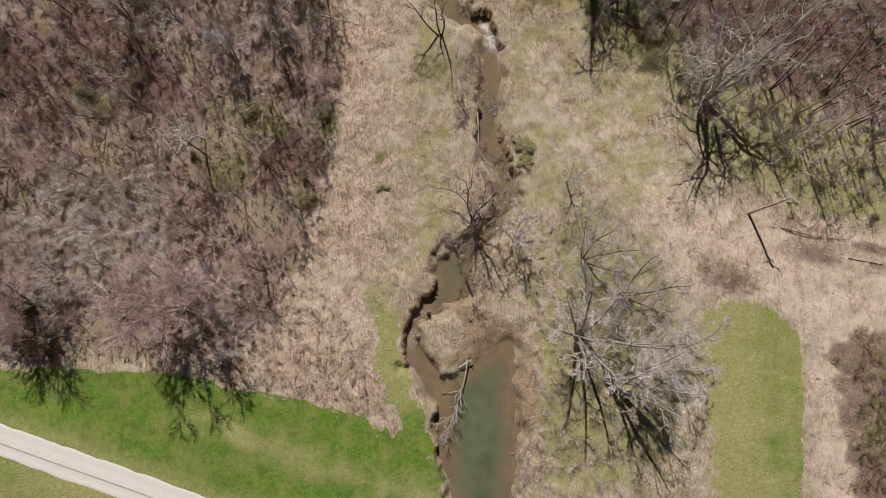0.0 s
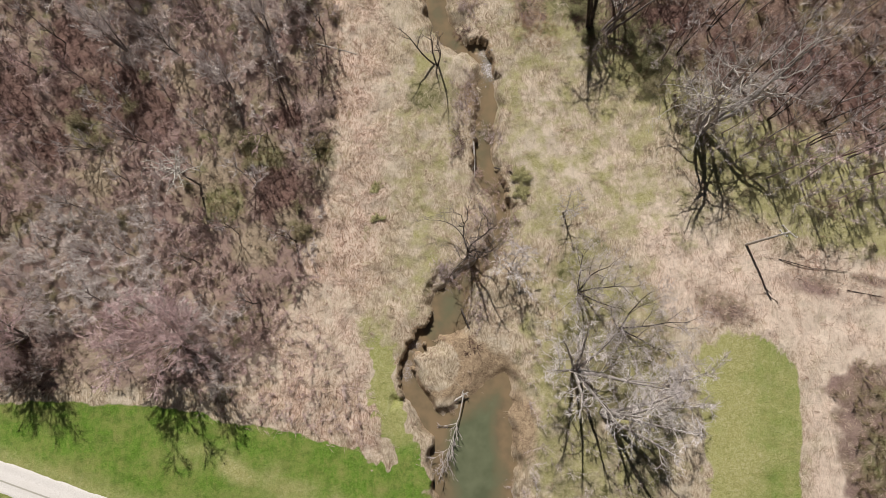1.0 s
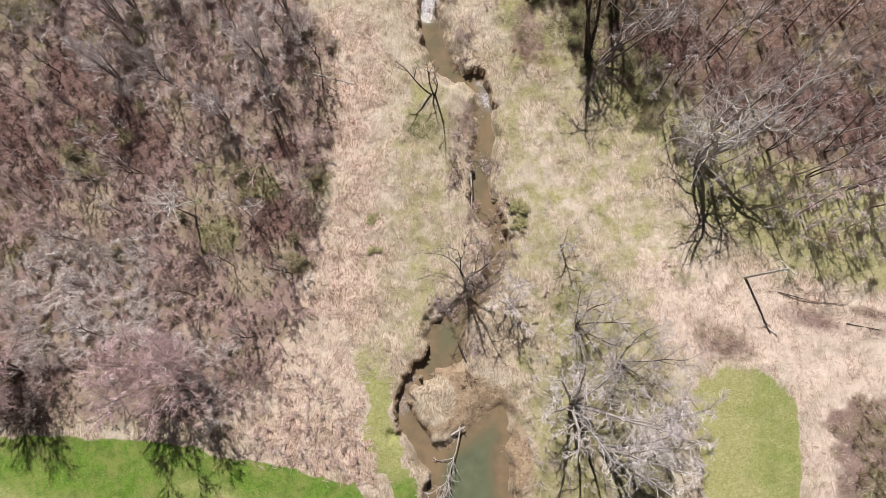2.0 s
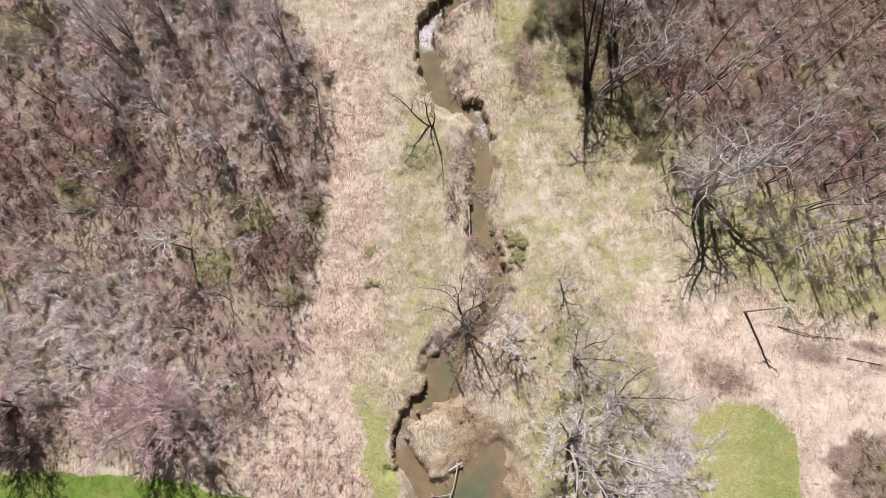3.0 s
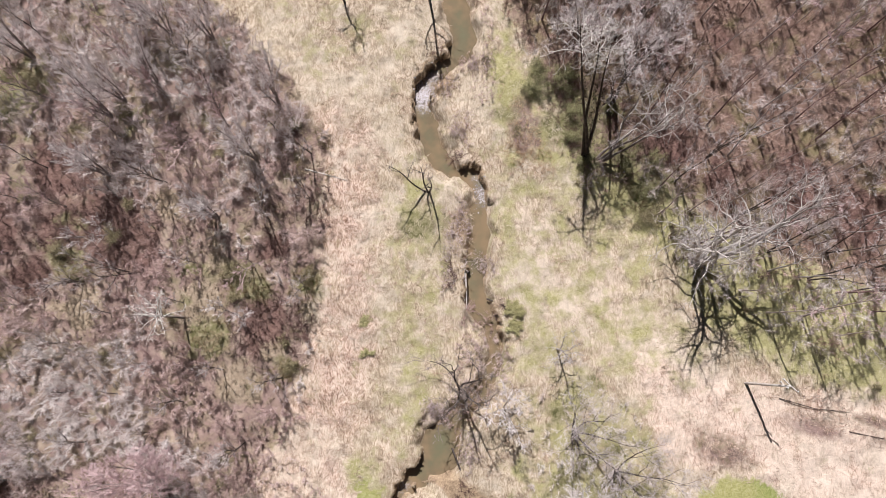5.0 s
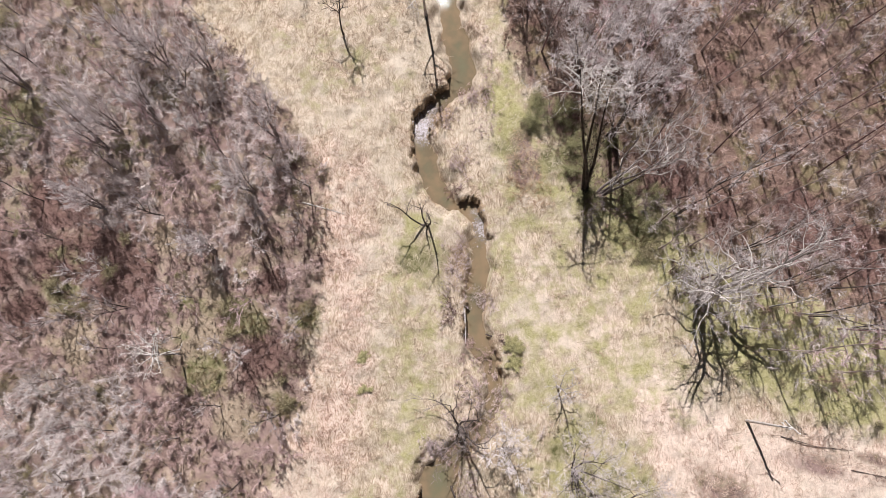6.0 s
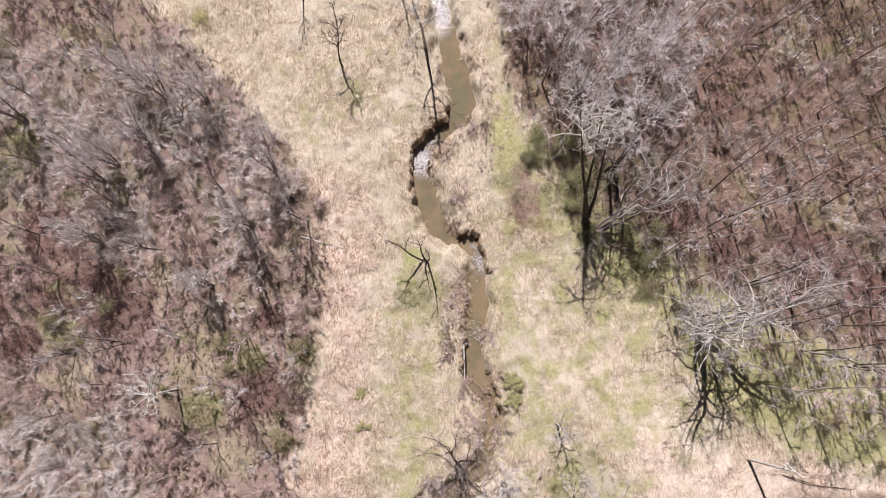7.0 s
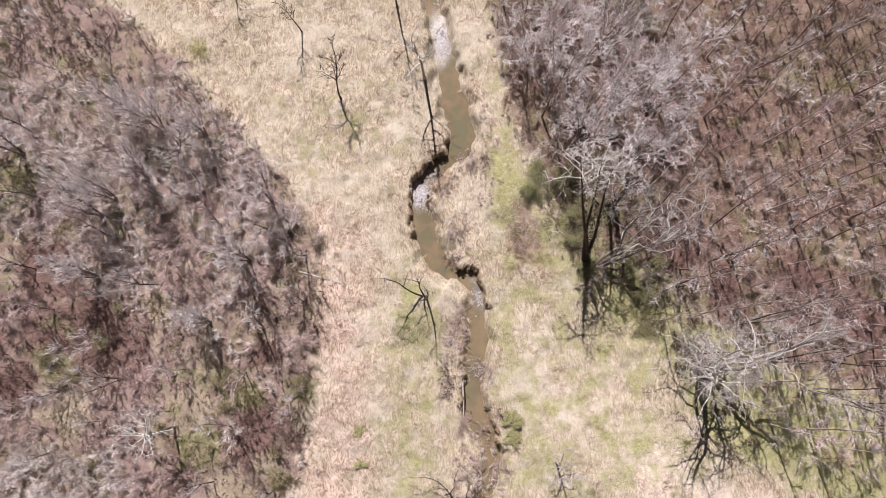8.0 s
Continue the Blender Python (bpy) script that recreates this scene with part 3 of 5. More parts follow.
    damp = np.maximum(damp, 0.8 * west * step01(growth("olive", x, y), 0.25, 0.8))
    add_attribute(me, "damp", np.clip(damp, 0, 1))
    woods = np.maximum(west, step01(inside(x, y, WOOD_EAST), 0, 4))
    add_attribute(me, "brush_shade", woods * step01(growth("dark", x, y), 0.2, 0.8))
    add_attribute(me, "bare", woods * step01(growth("bare", x, y), 0.2, 0.8))
    soil = np.exp(-np.maximum(gap, 0) / 0.55) * (0.62 + 0.6 * fbm(x, y, 2.6, 25, 2)) + 0.5 * undercut(x, y) * np.exp(-(np.maximum(gap, 0) / 0.35) ** 2)
    soil = soil + mud(x, y)
    add_attribute(me, "soil", np.clip(soil, 0, 1))
    chaff = step01(inside(x, y, [(27, 24), (36, 17), (64, 12), (64, -40), (43, -40), (44.5, 2), (37, 8), (29, 7), (24, 16)]) + 2 * wob, -2, 2)
    add_attribute(me, "chaff", np.maximum(np.maximum(chaff, 0.55 * step01(inside(x, y, [(11, 39), (19, 34), (32, 21), (27, 12), (20, 20), (12, 27)]) + 2 * wob, -2, 2)), 0.1 * step01(inside(x, y, [(-30, 84), (-13, 52), (-3, 48), (-4, 84)]) + 2 * wob, -2, 3)))
    moss, pink = meadow_tone(x, y)
    add_attribute(me, "moss", moss)
    add_attribute(me, "pink", pink)
    return ob


def make_water():
    x, y, faces = grid(np.arange(-12, 14.01, 0.3), np.arange(-56, 120.01, 0.4))
    gap = bank_gap(x, y)
    pond, _ = distance_to_line(x, y, POND)
    keep = gap[faces].min(1) < 1.2
    faces = faces[keep]
    riffle = np.zeros(x.shape)
    for cx, cy, rx, ry, amount in ((6.4, 40.6, 1.1, 1.7, 0.62), (5.6, 42.6, 1.2, 0.9, 0.4), (-1.5, 53.9, 1.5, 2.2, 0.8), (-0.4, 56.4, 1.2, 1.2, 0.55), (1.1, 74.8, 1.6, 3.6, 0.6), (-4.3, 1.4, 0.9, 1.8, 0.45), (-3.6, 4.4, 1.2, 1.0, 0.5)):
        riffle = np.maximum(riffle, amount * np.exp(-(((x - cx) / rx) ** 2 + ((y - cy) / ry) ** 2)))
    z = WATER_LEVEL + riffle * 0.05 * waves(x, y, 1.0, 31)
    ob = mesh_object("water", np.stack([x, y, z], 1).tolist(), faces.tolist(), WATER, smooth=True)
    add_attribute(ob.data, "riffle", riffle)
    east_shoal = np.exp(-(((x - 8.0) / 1.6) ** 2 + ((y + 5.5) / 3.0) ** 2))
    add_attribute(ob.data, "depth", np.clip(np.maximum(-pond / 3.2, -gap / 3.4) - 0.9 * east_shoal - 0.5 * step01(x + 1.4 * waves(x, y, 6, 33) + 0.25 * (y + 10), 4.0, -0.5) * step01(y, -18, -9), 0, 1))
    return tagged(ob, "murky olive creek water with small white riffles", "water", kind="structure")


def make_road():
    line = spline(ROAD, 0.5)
    way = np.gradient(line, axis=0)
    way /= np.linalg.norm(way, axis=1)[:, None]
    side = np.stack([-way[:, 1], way[:, 0]], 1)
    verts, rut, across = [], [], np.linspace(-1.72, 1.9, 19)
    for i, (p, s) in enumerate(zip(line, side)):
        for k, a in enumerate(across):
            edge = 0.16 * float(waves(np.array(i * 0.5), np.array(k * 9.0), 3.0, 41)) if k in (0, 18) else 0.0
            q = p + s * (a + edge)
            rut.append(math.exp(-((a + 0.3) / 0.13) ** 2))
            verts.append((*q, 0.05 - 0.03 * math.exp(-((abs(a) - 0.85) / 0.3) ** 2) - (0.09 if k in (0, 18) else 0)))
    v = np.array(verts)
    v[:, 2] += height(v[:, 0], v[:, 1])
    n = len(across)
    faces = [(i * n + k, i * n + k + 1, i * n + n + k + 1, i * n + n + k) for i in range(len(line) - 1) for k in range(n - 1)]
    ob = mesh_object("road", v.tolist(), faces, GRAVEL, smooth=True)
    add_attribute(ob.data, "rut", rut)
    return tagged(ob, "white limestone gravel farm lane with two wheel tracks", "road", kind="structure")


make_ground()
make_water()
make_road()


def at_ground(x, y):
    return float(height(np.array([x]), np.array([y]))[0])


# ---- trees ----
def tube(verts, faces, points, radii, sides):
    """A tapered tube along the points, closed to a tip where the last radius is 0."""
    base = len(verts)
    way = (points[1] - points[0]).normalized()
    u = way.orthogonal().normalized()
    last = len(points) - 1
    for i, (p, r) in enumerate(zip(points, radii)):
        way = (points[min(i + 1, last)] - points[max(i - 1, 0)]).normalized()
        u = (u - way * u.dot(way)).normalized()
        w = way.cross(u)
        if i == last and r == 0:
            verts.append(tuple(p))
            break
        for k in range(sides):
            a = math.tau * k / sides
            verts.append(tuple(p + r * (math.cos(a) * u + math.sin(a) * w)))
    for i in range(last):
        for k in range(sides):
            a, b = base + i * sides + k, base + i * sides + (k + 1) % sides
            if i == last - 1 and radii[-1] == 0:
                faces.append((a, b, base + last * sides))
            else:
                faces.append((a, b, b + sides, a + sides))


def bough(rng, start, way, length, segments, wander, lift):
    points, p, d = [start.copy()], start.copy(), way.normalized()
    for _ in range(segments):
        d = (d + Vector([rng.gauss(0, wander) for _ in range(3)]) + Vector((0, 0, lift))).normalized()
        p = p + d * (length / segments)
        points.append(p.copy())
    return points


def along(points, f):
    s = f * (len(points) - 1)
    i = min(int(s), len(points) - 2)
    return points[i].lerp(points[i + 1], s - i), (points[i + 1] - points[i]).normalized()


def spread_way(rng, way, angle, turn):
    u = way.orthogonal().normalized()
    w = way.cross(u)
    return (way * math.cos(angle) + (u * math.cos(turn) + w * math.sin(turn)) * math.sin(angle)).normalized()


def cones(start, way, length, radius, bend=None):
    """Thin three-sided stems, one per row: a bent one has a middle ring."""
    n = len(start)
    helper = np.where(np.abs(way[:, 2:3]) > 0.8, np.array([[1.0, 0, 0]]), np.array([[0, 0, 1.0]]))
    u = unit(np.cross(way, helper))
    w = np.cross(way, u)
    ring = [radius[:, None] * (math.cos(a) * u + math.sin(a) * w) for a in (0, math.tau / 3, 2 * math.tau / 3)]
    tip = start + way * length[:, None]
    i = np.arange(n)[:, None]
    if bend is None:
        verts = np.stack([start + r for r in ring] + [tip], 1).reshape(-1, 3)
        faces = (4 * i[:, :, None] + np.array([[(0, 1, 3), (1, 2, 3), (2, 0, 3)]])).reshape(-1, 3).tolist()
        return verts, faces
    mid = start + way * (length * 0.5)[:, None]
    tip = tip + bend
    verts = np.stack([start + r for r in ring] + [mid + 0.7 * r for r in ring] + [tip], 1).reshape(-1, 3)
    quads = (7 * i[:, :, None] + np.array([[(0, 1, 4, 3), (1, 2, 5, 4), (2, 0, 3, 5)]])).reshape(-1, 4).tolist()
    tris = (7 * i[:, :, None] + np.array([[(3, 4, 6), (4, 5, 6), (5, 3, 6)]])).reshape(-1, 3).tolist()
    return verts, quads + tris


def slivers(rng, start, way, length, radius):
    """The finest twigs, one narrow blade per row, its broad side more or less upward."""
    side = unit(np.cross(way, rng.normal(0, 0.35, way.shape) + np.array([0, 0.2, 1.0]))) * radius[:, None]
    verts = np.stack([start - side, start + side, start + way * length[:, None]], 1).reshape(-1, 3)
    return verts, np.arange(3 * len(start)).reshape(-1, 3).tolist()


def unit(v):
    return v / np.linalg.norm(v, axis=1)[:, None]


def join(*pieces):
    """Several (verts, faces) as one."""
    verts, faces, count = [], [], 0
    for v, f in pieces:
        verts.append(np.asarray(v, float).reshape(-1, 3))
        faces += [tuple(i + count for i in face) for face in f]
        count += len(v)
    return np.vstack(verts).tolist(), faces


def grow_tree(seed, tall, reach, girth, bark, stems=1, limbs=8, forks=6, twigs=6, sprays=3, crook=0.10, first=0.3, lift=0.05, lean=(0, 0), twig_bark=None, fan=0.35, fine=0.023, limb_bark=None, stout=1.0, open_=1.0, straight=False, ways=None):
    """A bare tree at the origin: an Empty over its trunks, each limb, and the crown of branchlets and twigs."""
    rng = random.Random(seed)
    top = new("tree")
    bv, bf, paths, sizes = [], [], [], []
    stems = len(ways) if ways else stems
    for s in range(stems):
        turn = math.tau * (s + rng.random() * 0.6) / stems
        out = fan if stems > 1 else 0.03
        way = Vector((math.cos(turn) * out + lean[0], math.sin(turn) * out + lean[1], 1))
        size = tall * (1 if s == 0 else rng.uniform(0.72, 0.98))
        if ways:
            way, size = Vector((ways[s][0], ways[s][1], 1)), tall * ways[s][2]
        start = Vector((math.cos(turn), math.sin(turn), 0)) * (girth * 0.8 if stems > 1 else 0) - Vector((0, 0, 0.3))
        thick = girth * (1 if stems == 1 else 0.72)
        spine = bough(rng, start, way, size, 9, crook * 0.55, 0.02)
        tv, tf = [], []
        tube(tv, tf, spine, [thick * (1.35 if i == 0 else 1) * (1 - i / 9.6) ** 0.8 for i in range(10)], 7)
        mesh_object("trunk", tv, tf, bark, top, smooth=True)
        for k in range(limbs):
            f = first + (0.98 - first) * (k + rng.random() * 0.8) / limbs
            p, d = along(spine, min(f, 0.99))
            angle = radians(rng.uniform(38, 72)) * (1.08 - 0.45 * f) * open_
            length = reach * rng.uniform(0.65, 1.1) * (1.12 - 0.55 * f)
            r = thick * (1 - f / 1.08) ** 0.8 * rng.uniform(0.5, 0.75) * stout + 0.02
            limb = bough(rng, p, spread_way(rng, d, angle, k * 2.4 + rng.random()), length, 6, crook * 1.6, lift)
            lv, lf = [], []
            tube(lv, lf, limb, [r * (1 - i / 6.9) for i in range(7)], 5)
            mesh_object("limb", lv, lf, limb_bark or bark, top, smooth=True)
            for j in range(forks):
                g = 0.2 + 0.78 * (j + rng.random()) / forks
                q, e = along(limb, min(g, 0.99))
                l2 = length * rng.uniform(0.3, 0.55) * (1.15 - 0.6 * g)
                r2 = max(1.3 * fine, r * (1 - g / 1.15) * 0.62)
                fork = bough(rng, q, spread_way(rng, e, radians(rng.uniform(28, 62)) * open_, rng.random() * math.tau), l2, 3, crook * 2.0, lift * 0.8)
                tube(bv, bf, fork, [r2, r2 * 0.8, r2 * 0.6, 0], 3)
                paths.append([tuple(v) for v in fork])
                sizes.append((l2, r2))
    # twigs on the branchlets, then sprays on the twigs
    rows = np.random.default_rng(seed)
    paths, sizes = np.array(paths), np.array(sizes)
    k = np.repeat(np.arange(len(paths)), twigs)
    f = rows.uniform(0.1, 2.95, len(k))
    i = f.astype(int)
    a, b = paths[k, i], paths[k, i + 1]
    start = a + (b - a) * (f - i)[:, None]
    way = unit(unit(b - a) + rows.normal(0, 0.45 * open_, (len(k), 3)) + np.array([0, 0, lift]))
    length = sizes[k, 0] * rows.uniform(0.28, 0.62, len(k)) + 0.15
    bend = rows.normal(0, 0.0 if straight else 0.12, (len(k), 3)) * length[:, None]
    thin = np.maximum(fine, sizes[k, 1] * 0.4)
    pieces = [(bv, bf), cones(start, way, length, thin, None if straight else bend)]
    if sprays:
        m = np.repeat(np.arange(len(k)), sprays)
        g = rows.uniform(0.15, 0.98, len(m))
        s0 = start[m] + way[m] * (length[m] * g)[:, None] + bend[m] * (np.maximum(g - 0.5, 0) * 2)[:, None]
        w0 = unit(way[m] + rows.normal(0, 0.42 * open_, (len(m), 3)))
        pieces.append(cones(s0, w0, length[m] * rows.uniform(0.3, 0.7, len(m)), thin[m] * 0.8))
    crown = mesh_object("crown", *join(*pieces), twig_bark or bark, top)
    tagged(crown, kind="stuff")
    return top


def plant(ob, x, y, turn=0.0, size=1.0):
    ob.matrix_basis = Matrix.LocRotScale((x, y, at_ground(x, y)), Euler((0, 0, turn)), (size, size, size))
    return ob


# trees that stand apart
HERO = "trees along the creek and meadow"


def hero(x, y, label, *args, turn=0.0, **keys):
    return plant(tagged(grow_tree(*args, **keys), label, "tree", HERO), x, y, turn)


def make_ivy(tree, seed, stems):
    """A shaggy sleeve of dark leaves and dead strands round a tree's leaning trunks."""
    rng = random.Random(seed)
    lv, lf = [], []
    for dx, dy, tall in stems:
        way = Vector((dx, dy, 1)).normalized()
        for _ in range(520):
            f = rng.random()
            p = way * (tall * f) + Vector([rng.gauss(0, 0.30 * (1.05 - 0.5 * f)) for _ in range(3)])
            p.z = max(p.z, 0.1)
            u = Vector((rng.gauss(0, 0.5), rng.gauss(0, 0.5), -1)).normalized()
            w = u.cross(Vector((rng.gauss(0, 1), rng.gauss(0, 1), 0.3))).normalized()
            s = rng.uniform(0.08, 0.2)
            i = len(lv)
            lv += [tuple(p - u * s), tuple(p + w * s * 0.4), tuple(p + u * s), tuple(p - w * s * 0.4)]
            lf.append((i, i + 1, i + 2, i + 3))
    return tagged(mesh_object("ivy", lv, lf, IVY, tree, "dark dry ivy clinging to the trunks"), kind="stuff")


hero(16.4, 1.4, "large pale many-stemmed bare tree beside the pond", 1, 18, 5.0, 0.34, BARK_PALE, stems=8, limbs=7, forks=6, twigs=6, sprays=2, crook=0.07, first=0.22, fan=0.34, limb_bark=BARK_DEAD, twig_bark=TWIG_LILAC, fine=0.016, stout=0.6)
hero(19.4, -3.6, "pale bare tree leaning out from the thicket by the pond", 2, 17, 5.0, 0.34, BARK_PALE, ways=[(0.05, 0.0, 1.0), (0.25, 0.05, 1.0), (0.48, 0.12, 0.95), (0.55, -0.12, 0.9), (0.32, -0.18, 0.9), (0.7, 0.2, 0.8)], limbs=7, forks=6, twigs=6, sprays=2, crook=0.08, first=0.3, limb_bark=BARK_DEAD, twig_bark=TWIG_LILAC, fine=0.016, stout=0.6)
hero(27.0, -0.5, "grey bare tree with a fine haze of twigs", 19, 10, 5.5, 0.13, BARK_GREY, stems=4, limbs=6, forks=7, twigs=9, sprays=7, crook=0.1, first=0.3, fan=0.4, twig_bark=TWIG_LILAC, fine=0.012)
hero(17.0, 11.0, "dark many-stemmed bare tree in dry grass", 3, 12, 5.5, 0.16, BARK_DARK, stems=6, limbs=6, forks=6, twigs=7, sprays=5, crook=0.07, fan=0.34, stout=0.5, twig_bark=TWIG_GREY, fine=0.010)
hero(22.0, 6.5, "grey bare tree standing in a thicket", 17, 12, 5.5, 0.15, BARK_DARK, stems=5, limbs=6, forks=6, twigs=8, sprays=6, crook=0.07, fan=0.34, stout=0.5, twig_bark=TWIG_GREY, fine=0.010)
hero(3.4, 15.9, "dark crooked bare tree on the creek bank", 4, 13, 5.6, 0.2, BARK_DARK, ways=[(0.04, 0.0, 1.0), (-0.32, 0.22, 0.8), (0.30, 0.25, 0.8), (0.12, -0.18, 0.85), (-0.30, -0.20, 0.6)], limbs=4, forks=4, twigs=4, sprays=2, crook=0.17, first=0.3, twig_bark=BARK_GREY)
hero(8.5, 13.6, "pale bare sapling clump beside the creek", 5, 9, 3.0, 0.10, BARK_PALE, stems=5, limbs=5, forks=5, twigs=5, sprays=3, crook=0.08, fan=0.30, twig_bark=TWIG_LILAC)
hero(-0.6, 40.4, "small dark crooked bare tree on green grass", 6, 9.5, 3.8, 0.17, BARK_DARK, ways=[(0.05, 0.0, 1.0), (-0.74, 0.05, 1.05), (-0.30, 0.30, 0.8)], limbs=3, forks=3, twigs=3, sprays=1, crook=0.13, first=0.4, lift=0.0, twig_bark=BARK_GREY)
hero(15.2, 20.9, "small pale bare tree in the dry meadow", 18, 6.5, 3.6, 0.13, BARK_PALE, limbs=8, forks=5, twigs=4, sprays=2, crook=0.12, first=0.3)
hero(-32.0, 5.2, "broad bare tree with rosy buds at the lawn edge", 7, 17, 5.6, 0.16, BARK_PALE, stems=9, fan=0.28, limbs=6, forks=7, twigs=8, sprays=6, stout=0.55, crook=0.05, first=0.22, lift=0.06, open_=0.9, limb_bark=TWIG_ROSY, twig_bark=TWIG_ROSY, fine=0.019)
hero(-51.0, 5.5, "bare tree with reddish twigs at the lawn edge", 8, 14, 5.5, 0.2, BARK_GREY, stems=6, limbs=8, forks=7, twigs=7, sprays=4, fan=0.2, open_=0.8, stout=0.6, twig_bark=TWIG_ROSY, fine=0.015)
hero(-30.6, 24.5, "dead bleached tree with a flat spray of branches", 9, 9.0, 5.4, 0.16, BARK_GREY, limbs=15, forks=4, twigs=2, sprays=1, crook=0.07, first=0.76, lift=0.0, fine=0.035, open_=1.6, limb_bark=BARK_DEAD, twig_bark=BARK_DEAD, stout=2.4)
hero(-11.8, 66.0, "thin dark bare tree in the straw meadow", 10, 10, 3.8, 0.13, BARK_DARK, limbs=9, forks=5, twigs=4, sprays=2, crook=0.08, first=0.35, lift=0.08, open_=0.85)
hero(-17.3, 75.4, "thin dark bare tree in the straw meadow", 11, 8, 2.8, 0.10, BARK_DARK, limbs=7, forks=4, twigs=4, sprays=1, crook=0.08, first=0.4, lift=0.10, open_=0.8)
hero(-27.5, 87.5, "dark bare tree in the straw meadow", 33, 13, 4.5, 0.22, BARK_DARK, stems=2, limbs=6, forks=4, twigs=4, sprays=2, crook=0.12, first=0.4)
hero(-1.0, 68.8, "tall white-barked bare tree leaning over the creek", 12, 17, 5.5, 0.19, BARK_PALE, limbs=9, forks=5, twigs=4, sprays=2, crook=0.10, first=0.3, limb_bark=BARK_DEAD, twig_bark=BARK_PALE, fine=0.016)
hero(-4.8, 79.0, "tall dark bare tree on the creek bank", 13, 18, 4.5, 0.13, BARK_DARK, limbs=8, forks=4, twigs=4, sprays=2, crook=0.10, first=0.4)
ivied = hero(19.3, 44.8, "tall white-barked bare tree with ivy-dark trunks leaning at the wood's edge", 14, 24, 6.2, 0.36, BARK_DARK, ways=[(-0.20, 0.36, 1.0), (-0.10, 0.36, 0.9), (0.0, 0.42, 0.8)], limbs=8, forks=5, twigs=4, sprays=2, crook=0.08, first=0.82, open_=1.4, lift=-0.16, twig_bark=BARK_DEAD, limb_bark=BARK_DEAD, stout=1.3, fine=0.024)
make_ivy(ivied, 351, [(-0.20, 0.36, 17.0), (-0.10, 0.36, 14.0), (0.0, 0.42, 13.0)])
hero(20.6, 44.4, "forked white-barked bare tree at the wood's edge", 15, 17, 7.5, 0.26, BARK_GREY, ways=[(0.17, 0.12, 1.0), (0.42, 0.42, 1.0), (0.36, 0.10, 0.85), (0.62, 0.38, 0.9)], limbs=6, forks=6, twigs=4, sprays=2, crook=0.28, first=0.45, twig_bark=BARK_PALE, limb_bark=BARK_DEAD, stout=0.6, fine=0.017)
hero(22.6, 52.2, "dark-trunked bare tree at the wood's edge", 34, 16, 4.5, 0.4, BARK_DARK, stems=3, fan=0.12, limbs=6, forks=5, twigs=4, sprays=2, crook=0.10, first=0.5, twig_bark=TWIG_GREY, stout=0.6, fine=0.014)
hero(32.7, 31.4, "huge spreading white-barked bare tree at the wood's edge", 116, 20, 8.5, 0.46, BARK_PALE, ways=[(0.02, -0.02, 0.95), (0.48, 0.12, 0.95), (0.14, 0.46, 0.85), (0.55, 0.36, 0.95), (0.30, 0.30, 1.0), (-0.25, 0.16, 0.6)], limbs=7, forks=6, twigs=4, sprays=2, crook=0.21, first=0.42, limb_bark=BARK_DEAD, twig_bark=BARK_PALE, stout=0.8, fine=0.018, lift=0.0)
for x, y, tall, seed in ((-22.7, 44.9, 13, 21), (-20.0, 52.0, 12, 22), (-35.6, 54.6, 13, 23), (-41.6, 50.4, 14, 24), (-34.6, 61.8, 11, 25), (-38.2, 63.6, 12, 26), (-41.2, 42.6, 11, 27), (-52.5, 58.5, 13, 28), (-29.0, 61.0, 9, 29), (-27.3, 37.2, 9, 30), (-40.0, 52.6, 11, 36)):
    hero(x, y, "grey-barked clump of bare trunks in the brushy wood", seed, tall, 4.4, 0.16, BARK_GREY, stems=4, limbs=6, forks=6, twigs=6, sprays=4, crook=0.05, first=0.25, lift=0.12, fan=0.13, open_=0.55, twig_bark=TWIG_LILAC, fine=0.017, stout=0.5, straight=True)


for x, y, tall, seed in ((17.5, 68.5, 13, 41), (22.0, 73.0, 14, 42), (12.6, 71.2, 11, 43), (27.5, 65.0, 14, 44), (23.0, 64.8, 13, 45), (19.0, 61.0, 12, 46), (26.5, 58.5, 13, 47), (30.5, 69.5, 13, 48), (15.5, 76.5, 12, 49), (25.0, 79.0, 13, 50)):
    hero(x, y, "bare tree with a dense haze of lilac-grey twigs", seed, tall, 4.6, 0.15, BARK_GREY, stems=4, limbs=6, forks=6, twigs=7, sprays=6, crook=0.07, first=0.22, fan=0.3, stout=0.5, limb_bark=TWIG_LILAC, twig_bark=TWIG_LILAC, fine=0.018, straight=True)


for x, y, tall, seed in ((38.0, 37.5, 18, 91), (41.5, 33.0, 19, 92), (44.0, 36.5, 17, 93), (46.2, 29.5, 19, 94), (49.0, 33.0, 18, 95), (51.5, 28.0, 19, 96), (54.5, 31.0, 18, 97), (57.0, 26.0, 19, 98), (30.5, 42.0, 18, 99), (34.5, 45.0, 18, 90), (60.5, 29.0, 18, 89)):
    hero(x, y, "tall grey-trunked bare tree where the wood meets green grass", seed, tall, 3.6, 0.14, BARK_DARK, stems=2, limbs=6, forks=5, twigs=4, sprays=3, crook=0.08, first=0.5, fan=0.08, open_=0.7, stout=0.6, twig_bark=TWIG_GREY, fine=0.014)

